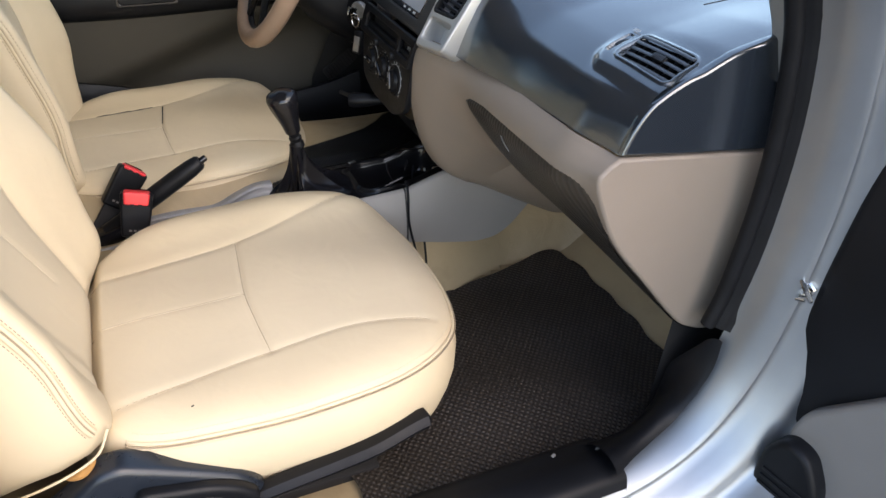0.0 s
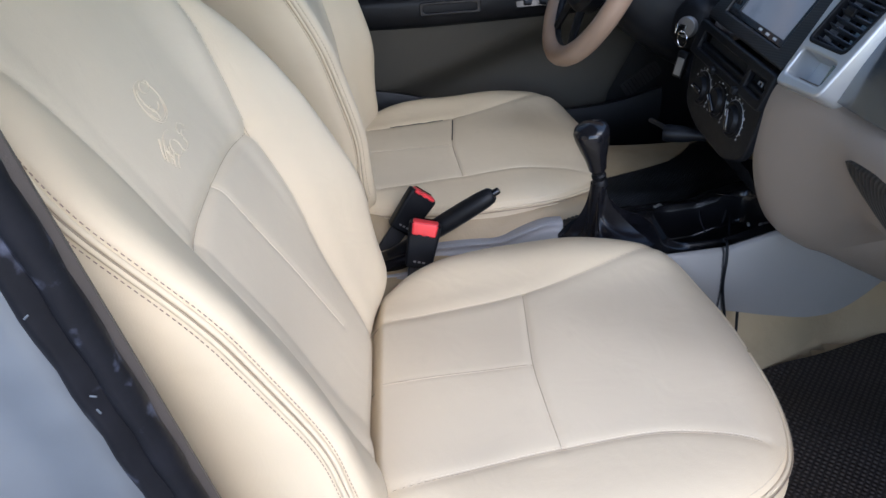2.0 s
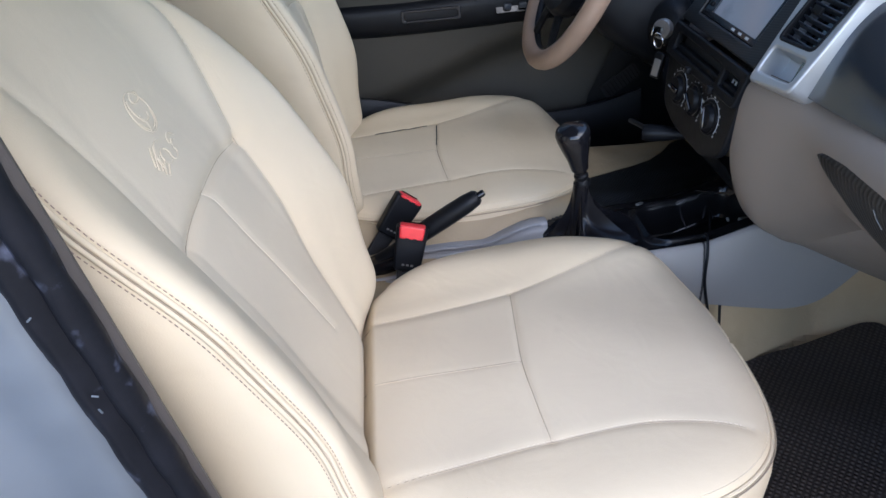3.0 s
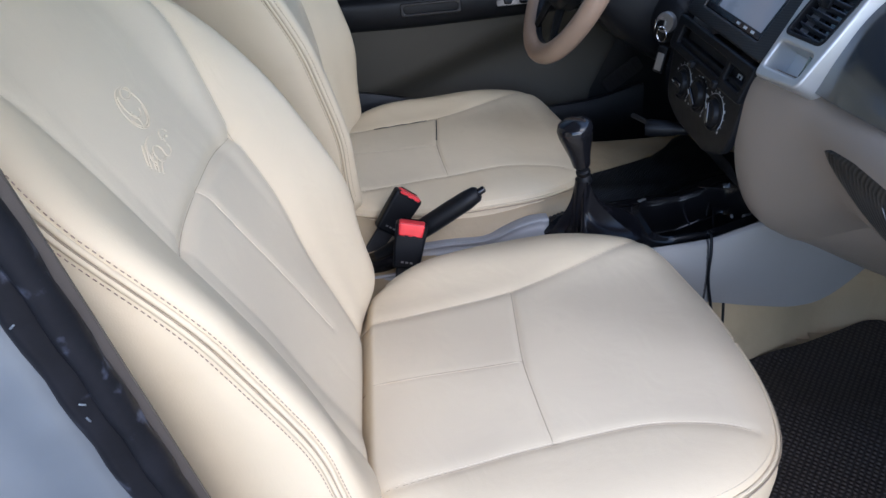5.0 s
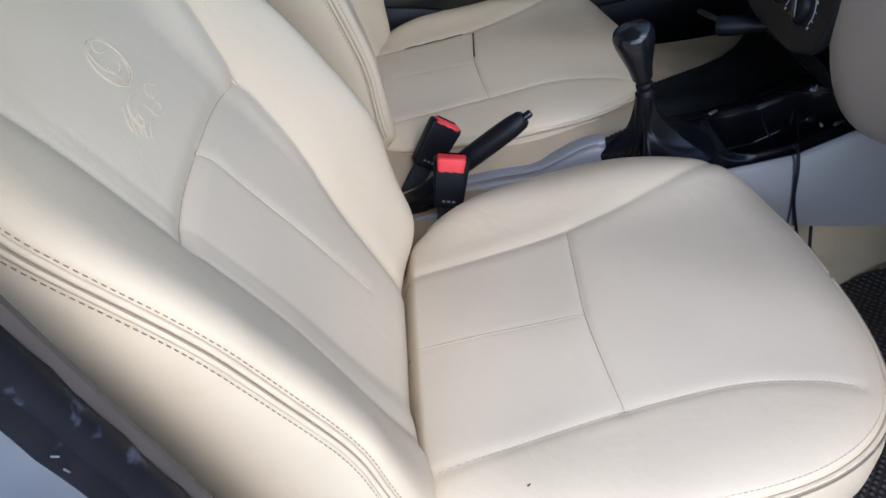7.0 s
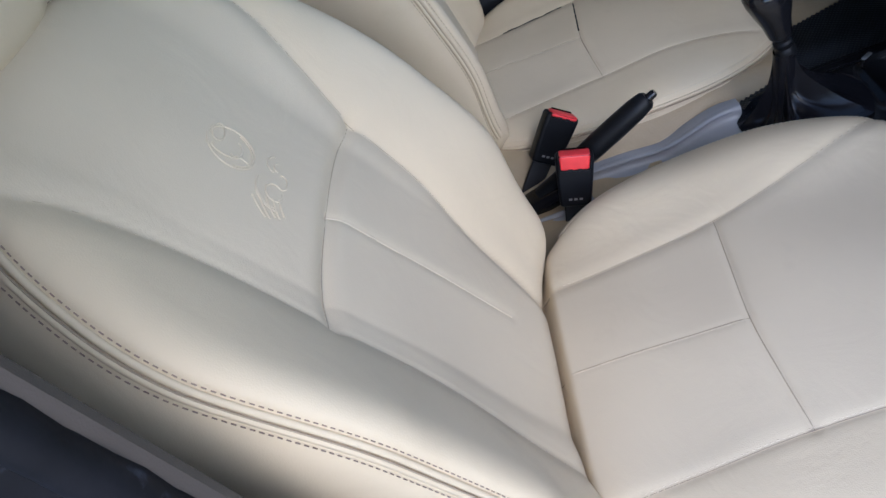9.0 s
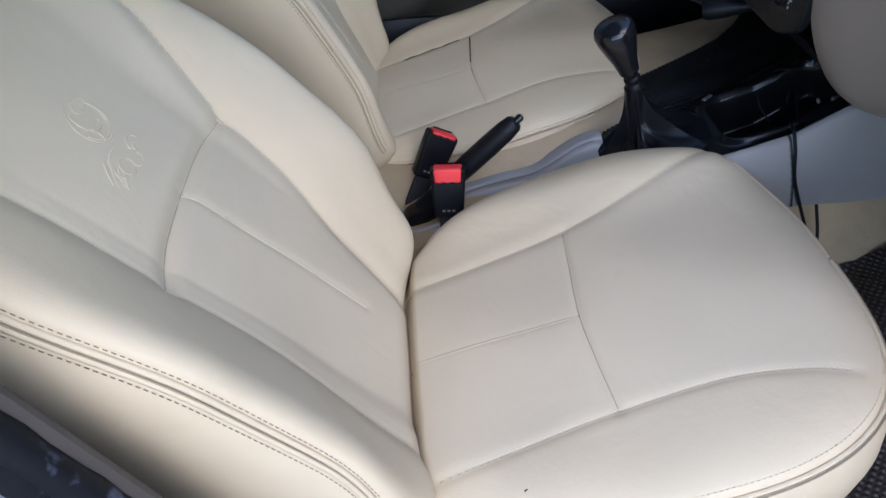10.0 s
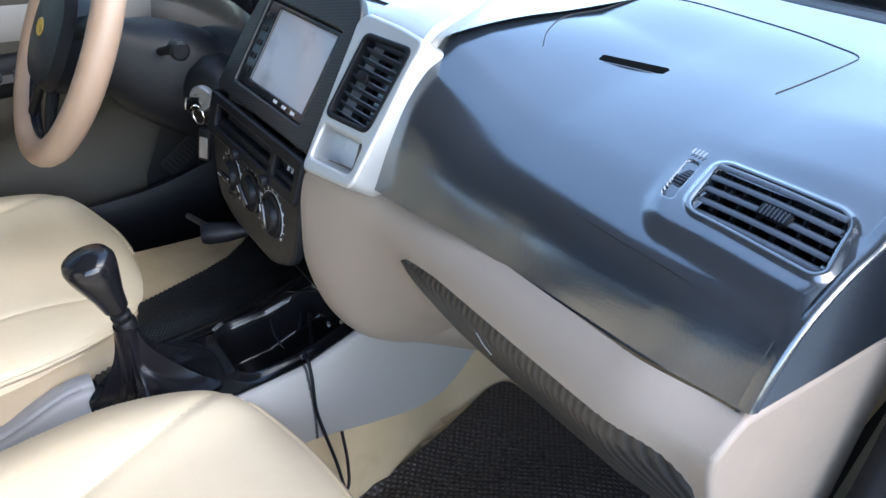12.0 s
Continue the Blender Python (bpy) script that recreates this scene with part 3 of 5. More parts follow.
def even(outline, n):
    """Angles at which an outline has n points evenly spaced along its length."""
    a = np.concatenate([k * math.pi / 2 + math.pi / 2 * (0.5 - 0.5 * np.cos(math.pi * np.linspace(0, 1, 3000, endpoint=False))) for k in range(4)])
    p = np.stack(outline(a), 1)
    p = np.vstack([p, p[:1]])
    d = np.r_[0, np.cumsum(np.linalg.norm(np.diff(p, axis=0), axis=1))]
    return np.interp(np.linspace(0, d[-1], n, endpoint=False), d, np.r_[a, 2 * math.pi])


def cushion_out(a):
    """Outline of the cushion at the angle a."""
    c, s = np.cos(a), np.sin(a)
    n = np.where((c < 0) & (s < 0), 2 / 4.6, 2 / 2.9)
    x = 0.02 + np.where(c > 0, 0.289 + 0.006 * smooth(0.0, -0.6, s), 0.285) * np.sign(c) * np.abs(c) ** n
    return x, (np.where(s > 0, 0.294, 0.286) - np.where(s > 0, 0.062, 0.010) * smooth(0.05, -0.28, x)) * np.sign(s) * np.abs(s) ** n


def cushion_z(x, v):
    p = np.stack([x, v], 1)
    z = 0.304 + 0.011 * np.exp(-((v + 0.04) / 0.14) ** 2) + np.where(v > 0, 0.017, 0.003) * np.exp(-((np.abs(v) - 0.225) / 0.055) ** 2) * smooth(-0.30, -0.1, x)
    z = z + 0.010 * np.exp(-((x - 0.14) / 0.10) ** 2) - 0.014 * smooth(0.24, 0.33, x)
    for line, deep, wide in ((FARS, 0.0026, 0.012), (NEARS, 0.0012, 0.009), (CROSS, 0.0014, 0.008), (MIDS, 0.0004, 0.006)):
        f = far(p, line)
        z = z - deep * np.exp(-(f / wide) ** 2) - (0.0005 if line is MIDS else 0.0013) * np.exp(-(f / 0.0032) ** 2)
    z = z + 0.0012 * np.sin(31 * x + 9 * v) * np.sin(22 * v - 11 * x)
    # the cover turns down into the gap in front of the backrest
    return z - 0.026 * smooth(-0.222, -0.246, x)


def cushion_top(x, v):
    """Height of the cover, with its rounded edge."""
    x, v = np.atleast_1d(x).astype(float), np.atleast_1d(v).astype(float)
    a = np.linspace(0, 2 * math.pi, 721)
    ox, ov = cushion_out(a)
    ang = np.arctan2(ov, ox - 0.02)
    ang[-1] += 2 * math.pi if ang[-1] < ang[0] + 1 else 0
    r = np.hypot(x - 0.02, v) / np.interp(np.mod(np.arctan2(v, x - 0.02), 2 * math.pi), np.mod(ang[:-1], 2 * math.pi), np.hypot(ox - 0.02, ov)[:-1])
    return cushion_z(x, v) - edge_drop(r)


def edge_drop(r):
    e = np.clip((r - 0.78) / 0.22, 0, 1)
    return 0.015 * (1 - np.sqrt(np.maximum(0, 1 - e ** 2.4)))


def stitches(line, up, off=0.0, size=0.0036, gap=0.0062, r=0.0005):
    """Short threads along a line of points, shifted sideways by off."""
    p, u = np.array(line), np.array(up)
    d = np.r_[0, np.cumsum(np.linalg.norm(np.diff(p, axis=0), axis=1))]
    g = Geo()
    for s in np.arange(0.004, d[-1] - 0.008, gap):
        q0, q1 = [np.array([np.interp(k, d, p[:, i]) for i in range(3)]) for k in (s, s + size)]
        n = np.array([np.interp(s, d, u[:, i]) for i in range(3)])
        t = q1 - q0
        w = np.cross(n, t)
        w /= np.linalg.norm(w)
        n = n / np.linalg.norm(n)
        q0, q1 = q0 + w * off, q1 + w * off
        a = [q0 + w * r, q0 + n * r * 1.3, q0 - w * r, q1 + w * r, q1 + n * r * 1.3, q1 - w * r]
        g.add(a, [(0, 1, 4, 3), (1, 2, 5, 4), (0, 2, 1), (3, 4, 5)])
    return g


# backrest frame: w up along the back, d towards the front
B0, BU, BN = np.array((-0.257, 0.0, 0.318)), np.array((-0.454, 0.0, 0.891)), np.array((0.891, 0.0, 0.454))
BFAR = crom([(0.085, -0.02), (0.105, 0.05), (0.140, 0.20), (0.152, 0.318), (0.175, 0.40), (0.203, 0.49), (0.198, 0.59)], 50)
BNEAR = crom([(-0.165, -0.02), (-0.155, 0.10), (-0.143, 0.22), (-0.140, 0.318), (-0.137, 0.43), (-0.146, 0.52), (-0.165, 0.59)], 50)
BCROSS = crom([(0.152, 0.318), (0.08, 0.328), (-0.002, 0.330), (-0.08, 0.328), (-0.140, 0.316)], 30)
BMID = crom([(-0.002, 0.330), (0.006, 0.20), (0.016, 0.06)], 24)
BV = -0.345                                    # middle of the backrest


def back_out(a):
    c, s = np.cos(a), np.sin(a)
    n = np.where(s > 0, 2 / 3.6, 2 / 9.0)
    w = 0.275 + np.where(s > 0, 0.345, 0.312) * np.sign(s) * np.abs(s) ** n
    return (0.266 - 0.035 * smooth(0.42, 0.62, w) + np.where(c > 0, -0.030, 0.010) * smooth(0.16, 0.0, w)) * np.sign(c) * np.abs(c) ** n, w


def back_d(v, w):
    p = np.stack([v, w], 1)
    ramp = np.clip((-v - 0.112) / 0.150, 0, 1)
    side = np.where(v > 0, smooth(0.105, 0.250, v), 0.7 * ramp + 0.3 * ramp * ramp * (3 - 2 * ramp))
    d = 0.002 + 0.018 * smooth(0.0, 0.22, w) + side * (0.080 - 0.027 * smooth(0.22, -0.02, w) - 0.012 * smooth(0.1, 0.22, w) - 0.044 * smooth(0.28, 0.58, w)) + 0.012 * np.exp(-(w / 0.12) ** 2) * (1 - side) - 0.012 * smooth(0.5, 0.70, w)
    for line, deep, wide in ((BFAR, 0.008, 0.015), (BNEAR, 0.005, 0.018), (BCROSS, 0.006, 0.011), (BMID, 0.0012, 0.008)):
        f = far(p, line)
        d = d - deep * np.exp(-(f / wide) ** 2) - (0.0008 if line is BMID else 0.0024) * np.exp(-(f / 0.0038) ** 2)
    return d + 0.0012 * np.sin(27 * v + 8 * w) * np.sin(19 * w - 9 * v)


def back_point(v, w, lift=0.0):
    v, w = np.atleast_1d(v).astype(float), np.atleast_1d(w).astype(float)
    d = back_d(v, w) - back_drop(v, w) + lift
    return B0 + np.outer(w, BU) + np.outer(d, BN) + np.outer(v + BV, (0, 1, 0))


BACK_EVEN = even(back_out, 900)


def back_ratio(v, w):
    ov, ow = back_out(BACK_EVEN)
    ang = np.mod(np.arctan2(ow - 0.275, ov), 2 * math.pi)
    o = np.argsort(ang)
    return np.hypot(v, w - 0.275) / np.interp(np.mod(np.arctan2(w - 0.275, v), 2 * math.pi), ang[o], np.hypot(ov, ow - 0.275)[o], period=2 * math.pi)


def back_drop(v, w):
    e = np.clip((back_ratio(v, w) - 0.86) / 0.14, 0, 1)
    return 0.022 * (1 - np.sqrt(np.maximum(0, 1 - e ** 2.2)))


def seam(parent, pts, r=0.0011):
    return part("seam", Geo().tube(pts, r, 6), SEAM, parent)


BACK_RINGS = np.r_[np.linspace(0.015, 0.86, 84), np.linspace(0.866, 0.994, 18), 1.0]


def seat(label):
    st = thing("car_seat", (0.0, BV, 0.02), label, "car seat", "front seats")
    # cushion
    na = 300
    ox, ov = cushion_out(even(cushion_out, na))
    rows = []
    for r in np.r_[np.linspace(0.012, 0.72, 70), np.linspace(0.73, 0.99, 26), 1.0]:
        x, v = 0.02 + r * (ox - 0.02), r * ov
        z = cushion_z(x, v) - edge_drop(r)
        rows.append(np.stack([x, v + CY, z], 1))
    rim = rows[-1]
    out = np.stack([ox - 0.02, ov, 0 * ox], 1)
    out /= np.linalg.norm(out, axis=1)[:, None]
    for k, (o, dz) in enumerate(((0.006, -0.010), (0.012, -0.03), (0.012, -0.06), (0.006, -0.085), (-0.004, -0.11), (-0.02, -0.128), (-0.05, -0.14))):
        q = rim + out * o
        q[:, 2] = rim[:, 2] + dz * (1.12 + 0.25 * smooth(0.0, 0.25, rim[:, 0]))
        rows.append(q)
    g = Geo().grid(rows, True)
    c = np.array(g.v)[np.array(g.f)].mean(1)
    inner = (c[:, 1] - CY < np.interp(c[:, 0], FARS[:, 0], FARS[:, 1])) & (c[:, 1] - CY > np.interp(c[:, 0], NEARS[:, 0], NEARS[:, 1])) & (np.arange(len(c)) < 96 * na)
    g.m = [int(b) for b in inner]
    g.add(rows[0], [tuple(range(na))], 1)
    cu = part("cushion", g, [CREAM, PALE], st, sharp=80)
    for line, r in ((FARS[:-2], 0.0004), (NEARS[:-1], 0.0006), (CROSS, 0.0006)):
        z = cushion_top(line[:, 0], line[:, 1])
        pts = np.c_[line[:, 0], line[:, 1] + CY, z + 0.0001]
        seam(cu, pts, r)
        part("stitching", stitches(pts + np.array((0, 0, 0.0006)), np.tile((0, 0, 1.0), (len(z), 1)), 0.0028, 0.0040, 0.0064, 0.0004), PIPING, cu)
    z = cushion_top(MIDS[:, 0], MIDS[:, 1])
    part("stitching", stitches(np.c_[MIDS[:, 0], MIDS[:, 1] + CY, z + 0.0006], np.tile((0, 0, 1.0), (len(z), 1)), 0.0022, 0.0042, 0.0062, 0.00045), PIPING, cu)
    seam(cu, np.c_[MIDS[:, 0], MIDS[:, 1] + CY, z + 0.0001], 0.0005)
    # welt round the cushion with its row of thread
    use = (np.abs(ov) > 0.0) & (ox > -0.20)
    k0 = int(np.argmax(~use))
    idx = [(k0 + i) % na for i in range(na) if use[(k0 + i) % na]]
    wl = rim[idx] + out[idx] * 0.004 + np.array((0, 0, -0.004))
    part("welt", Geo().tube(wl - out[idx] * 0.0006, 0.0029, 8), CREAM, cu)
    up = out[idx] * 0.75 + np.array((0, 0, 0.66))
    part("welt", Geo().tube(rim[idx] + out[idx] * 0.0068 + np.array((0, 0, -0.0095)) - out[idx] * 0.0004, 0.0026, 8), CREAM, cu)
    part("seam", Geo().tube(rim[idx] + out[idx] * 0.0084 + np.array((0, 0, -0.0066)), 0.0010, 6), SEAM, cu)
    part("stitching", stitches(np.c_[rim[idx][:, :2] - out[idx][:, :2] * 0.004, rim[idx][:, 2] + 0.0062], up, 0), PIPING, cu)
    # backrest
    ov, ow = back_out(even(back_out, na))
    rows = []
    for r in BACK_RINGS:
        v, w = r * ov, 0.275 + r * (ow - 0.275)
        rows.append(back_point(v, w))
    rim = rows[-1]
    out = np.outer(ov, (0, 1, 0)) + np.outer(ow - 0.275, BU)
    out /= np.linalg.norm(out, axis=1)[:, None]
    for o, dd in ((0.006, -0.010), (0.011, -0.03), (0.010, -0.07), (0.002, -0.11), (-0.004, -0.15), (-0.012, -0.185), (-0.03, -0.205), (-0.06, -0.21)):
        rows.append(rim + out * o + BN * dd)
    g = Geo().grid(rows, True)
    vw = np.array([[r * ov[j], 0.275 + r * (ow[j] - 0.275)] for r in BACK_RINGS for j in range(na)])
    inner = []
    for i, f in enumerate(g.f):
        if max(f) >= len(vw):
            inner.append(0)
            continue
        v, w = vw[list(f)].mean(0)
        inner.append(int(np.interp(w, BNEAR[:, 1], BNEAR[:, 0]) < v < np.interp(w, BFAR[:, 1], BFAR[:, 0])))
    g.m = inner
    g.add(rows[0], [tuple(range(na))], 1)
    g.add(rows[-1], [tuple(range(na))], 0)
    bk = part("backrest", g, [CREAM, PALE], st, sharp=80)
    for line in (BFAR[:-3], BNEAR[:-3], BCROSS, BMID):
        if line is BMID:
            part("piping", Geo().tube(back_point(line[:, 0], line[:, 1], 0.0002), 0.0008, 6), PIPING, bk)
        else:
            seam(bk, back_point(line[:, 0], line[:, 1], 0.0001), 0.0007 if line is BCROSS else 0.0004)
    use = (ow > 0.004)
    k0 = int(np.argmax(~use))
    idx = [(k0 + i) % na for i in range(na) if use[(k0 + i) % na]]
    part("welt", Geo().tube(rim[idx] + out[idx] * 0.0012 + BN * 0.0004, 0.0030, 10), CREAM, bk)
    part("welt", Geo().tube(rim[idx] + out[idx] * 0.0044 - BN * 0.0052, 0.0030, 10), CREAM, bk)
    seam(bk, rim[idx] + out[idx] * 0.0052 - BN * 0.0018, 0.0007)
    up = out[idx] * 0.7 + BN * 0.7
    part("stitching", stitches(back_point(0.9970 * ov[idx], 0.275 + 0.9970 * (ow[idx] - 0.275), 0.0008), up, 0), THREAD, bk)
    part("stitching", stitches(rim[idx] + out[idx] * 0.0076 - BN * 0.0104, up, 0), THREAD, bk)
    # embossed mark: a plain ring, arcs and hatching; sizes in millimetres from the ring's middle
    for x, y, rx, ry, a0, a1 in ((0, 0, 24, 25, 0, 360), (0, 0, 21, 22, -75, 75), (-15, -11, 6, 12, 0, 360), (5, 0, 6, 11, -90, 130), (-7, 9, 11, 6, 0, 200), (11, 13, 9, 6, 170, 350)):
        t = np.radians(np.linspace(a0, a1, 28))
        part("embossed_ring", Geo().tube(back_point(0.004 - 0.001 * (y + ry * np.sin(t)), 0.440 - 0.001 * (x + rx * np.cos(t)), 0.0001), 0.0010, 6, a1 == 360), PALE, bk)
    for x, y, rx, ry, a0, a1 in ((44, -12, 8, 11, 90, 265), (48, -10, 4, 6, 90, 250), (46, 24, 17, 22, 70, 205), (48, 26, 9, 11, -20, 300), (54, 7, 6, 10, -120, 120), (49, 22, 22, 27, 75, 150)):
        t = np.radians(np.linspace(a0, a1, 20))
        part("embossed_stroke", Geo().tube(back_point(0.004 - 0.001 * (y + ry * np.sin(t)), 0.440 - 0.001 * (x + rx * np.cos(t)), 0.0001), 0.0010, 6), PALE, bk)
    t = np.linspace(0, 1, 8)
    for i in range(5):
        x, y = 28 + 6.5 * i + (16 - 2 * i) * t, 44 - 3 * i + (18 + 2 * (i % 2)) * t + 1.5 * np.sin(3 * t)
        part("embossed_stroke", Geo().tube(back_point(0.004 - 0.001 * y, 0.440 - 0.001 * x, 0.0001), 0.0010, 6), PALE, bk)
    # headrest on two posts
    hc = B0 + BU * 0.715 - BN * 0.015 + np.array((0, BV, 0))
    g = Geo()
    rows = []
    for k in np.linspace(-1, 1, 17):
        s = math.sqrt(max(0.0, 1 - abs(k) ** 3.0)) + 0.02
        t = np.linspace(0, 2 * math.pi, 30, endpoint=False)
        rows.append([hc + np.array((0, 0.135 * k, 0)) + BU * 0.105 * s * np.sign(math.sin(q)) * abs(math.sin(q)) ** 0.7 + BN * 0.05 * s * np.sign(math.cos(q)) * abs(math.cos(q)) ** 0.8 for q in t])
    part("headrest", g.grid(rows, True), CREAM, st)
    for y in (-0.07, 0.07):
        part("headrest_post", Geo().tube([hc + np.array((0, y, 0)) - BU * k for k in (0.06, 0.16)], 0.006, 10), CHROME, st)
    # frame, rails, recliner cover and lever
    for y in (-0.21, 0.21):
        part("seat_rail", Geo().box(pose(-0.05, CY + y, 0.045), (0.40, 0.045, 0.03), 0.006), DARK, st)
    part("seat_pan", Geo().box(pose(-0.02, CY + 0.01, 0.125), (0.40, 0.42, 0.13), 0.02), CREAM, st, "beige seat base")
    near = CY - 0.285
    side = [(-0.38, 0.10), (-0.10, 0.10), (-0.04, 0.14), (-0.046, 0.190), (-0.070, 0.218), (-0.12, 0.246), (-0.175, 0.275), (-0.212, 0.293), (-0.240, 0.290), (-0.27, 0.262), (-0.31, 0.232), (-0.38, 0.20)]
    sm = frame_at((0, near + 0.022, 0), (1, 0, 0), (0, 0, 1))
    tr = part("side_cover", Geo().plate(sm, rounded(side, 0.03), (), 0.045, 0.012, 4), COVER, st, "black plastic recliner cover, tinged blue for reflected sky")
    lv = [(-0.205, 0.205), (-0.10, 0.160), (-0.062, 0.168), (-0.052, 0.192), (-0.075, 0.216), (-0.11, 0.234), (-0.205, 0.256)]
    lever = part("recline_lever", Geo().plate(sm @ Matrix.Translation((0, 0, 0.040)), rounded(lv, 0.02), (), 0.022, 0.008, 4), BLACK, tr)
    part("lever_recess", Geo().plate(sm @ Matrix.Translation((0, 0, 0.0575)), rounded([(-0.198, 0.212), (-0.112, 0.174), (-0.096, 0.184), (-0.096, 0.208), (-0.12, 0.220), (-0.198, 0.236)], 0.008), (), 0.0052, 0.002, 2), GLOSS, lever)
    bar = crom([(-0.095, 0.168), (-0.02, 0.181), (0.06, 0.192), (0.145, 0.206), (0.190, 0.214), (0.207, 0.217)], 24)
    rows = []
    for k, (x, z) in enumerate(bar):
        h = float(np.interp(k, [0, 4, 18, 21, 22, 23], [0.010, 0.011, 0.013, 0.0125, 0.009, 0.003]))
        y = near - 0.020 + 0.012 * float(smooth(0.10, 0.20, x))
        rows.append([(x, y + a * min(1.0, h / 0.012), z - 0.004 + b * h) for a, b in ((0.016, 0.75), (0.006, 1.0), (-0.006, 0.95), (-0.013, 0.45), (-0.0165, 0.28), (-0.013, 0.08), (-0.010, -0.75), (-0.004, -1.0), (0.016, -0.8))])
    part("frame_bar", Geo().grid(rows, True).add(rows[-1], [tuple(range(9))]), BLACK, st, "black plastic frame bar with a ridge", 30)
    part("bar_bolt", Geo().lathe((0.095, near + 0.010, 0.168), (0.2, -1, 0.1), [(-0.02, 0.006), (0.006, 0.006), (0.008, 0.004), (0.008, 0.0)], 8), STEEL, st)
    return st


passenger = seat("cream leatherette passenger seat with stitched seams, on rails")
DRIVER = Matrix.Translation((-0.061, BV + 0.70, 0.02)) @ Matrix.Diagonal((1, 0.955, 1, 1))
driver = copy_thing(passenger, DRIVER)
for o in [o for o in driver.children_recursive if o.name.split(".")[0] in ("side_cover", "recline_lever", "lever_recess", "frame_bar", "bar_bolt")]:
    bpy.data.objects.remove(o)
HINGE = Vector((-0.30, BV, 0.30))
UPRIGHT = Matrix.Translation(HINGE + Vector((0.032, 0, 0))) @ Matrix.Rotation(radians(11), 4, "Y") @ Matrix.Translation(-HINGE)
for o in driver.children:
    if o.name.split(".")[0] in ("backrest", "headrest", "headrest_post"):
        o.matrix_basis = UPRIGHT
# worn places: splits along the driver's seams, a foam tear and a pen mark on the passenger's
def split(line, shift, r):
    p = np.array(line)
    z = cushion_top(p[:, 0], p[:, 1])
    k = np.arange(len(p))
    return Geo().tube(np.c_[p[:, 0] + shift[0], p[:, 1] + CY + shift[1] + 0.0015 * np.sin(k * 2.1), z + 0.0006 + shift[2]], r * (0.6 + 0.4 * np.sin(k * 1.3) ** 2), 6)


dcush = [o for o in driver.children if o.name.startswith("cushion")][0]
part("split_seam", split(FARS[6:15], (0, 0, 0), 0.0017), DARK, dcush, "dark open split")
part("split_seam", split(CROSS[1:13], (0, 0, 0), 0.0017), DARK, dcush, "dark open split")
part("split_seam", split(CROSS[15:22], (0, 0, 0), 0.0009), THREAD, dcush, "dark open split")
dback = [o for o in driver.children if o.name.startswith("backrest")][0]
part("split_seam", Geo().tube(back_point(BFAR[30:38, 0], BFAR[30:38, 1], 0.0004), 0.0012, 6), DARK, dback, "dark open split")
for v in (-0.212, -0.196):
    part("pen_mark", Geo().tube(back_point(np.full(6, v), np.linspace(0.40, 0.46, 6), 0.0002), 0.0006, 6), THREAD, dback)
tagged(driver, "cream leatherette driver's seat with cracked seams", "car seat", "front seats")

pback = [o for o in passenger.children if o.name.startswith("backrest")][0]
part("torn_foam", Geo().tube(crom([(-0.275, -0.616, 0.274), (-0.260, -0.620, 0.280), (-0.248, -0.620, 0.288), (-0.238, -0.616, 0.298)], 14), [0.001, 0.003, 0.004, 0.005, 0.0055, 0.006, 0.006, 0.006, 0.0055, 0.005, 0.0045, 0.004, 0.003, 0.001], 10), FOAM, pback, "orange foam showing at a torn corner")
part("welt", Geo().tube(crom([(-0.216, -0.614, 0.340), (-0.232, -0.624, 0.312), (-0.262, -0.627, 0.294), (-0.30, -0.627, 0.280), (-0.335, -0.622, 0.268)], 24), 0.0017, 8), CREAM, pback)
pcush = [o for o in passenger.children if o.name.startswith("cushion")][0]
part("pen_mark", Geo().box(pose(-0.118, -0.578, float(cushion_top(-0.118, -0.578 - CY)[0]) + 0.0004, 0, 0, 30), (0.004, 0.0014, 0.0008), 0), DARK, pcush)

# ---- dashboard ----
dash = thing("dashboard", (0.6, 0.0, 0.35), "dark dashboard top over beige lower panels, with silver vent trim", "dashboard")
TOPP = crom([(0.414, 0.630), (0.420, 0.645), (0.432, 0.669), (0.450, 0.692), (0.476, 0.7085), (0.502, 0.7205), (0.53, 0.7292), (0.58, 0.742), (0.65, 0.757), (0.72, 0.770), (0.79, 0.783), (0.85, 0.791), (0.905, 0.798)], 70)


def pad_point(y, s):
    """A point of the padded top on the passenger side; s from 0 (front edge) to 1 (windscreen)."""
    i = s * (len(TOPP) - 1)
    x, z = np.interp(i, range(len(TOPP)), TOPP[:, 0]), np.interp(i, range(len(TOPP)), TOPP[:, 1])
    x = x + 0.045 * (-y - 0.40) * (1 - smooth(0.0, 0.5, s))
    near = 0.32 * np.clip((y + 0.52) / 0.28, 0, 1) + 0.68 * smooth(-0.385, -0.205, y)
    z = z + np.interp(x, [0.41, 0.44, 0.47, 0.50, 0.54, 0.60, 0.70, 0.85, 1.02], [0.0, 0.026, 0.048, 0.054, 0.050, 0.038, 0.018, 0.006, 0.0]) * near
    x = x - 0.012 * smooth(-0.42, -0.242, y) * (1 - smooth(0.25, 0.6, s)) + 0.010 * smooth(-0.56, -0.656, y) * (1 - smooth(0.35, 0.7, s))
    z = z + np.interp(x, [0.54, 0.58, 0.66, 0.75, 0.90], [0.0, 0.009, 0.012, 0.009, 0.0]) * smooth(-0.46, -0.63, y)
    return (x, y + 0 * x, z)


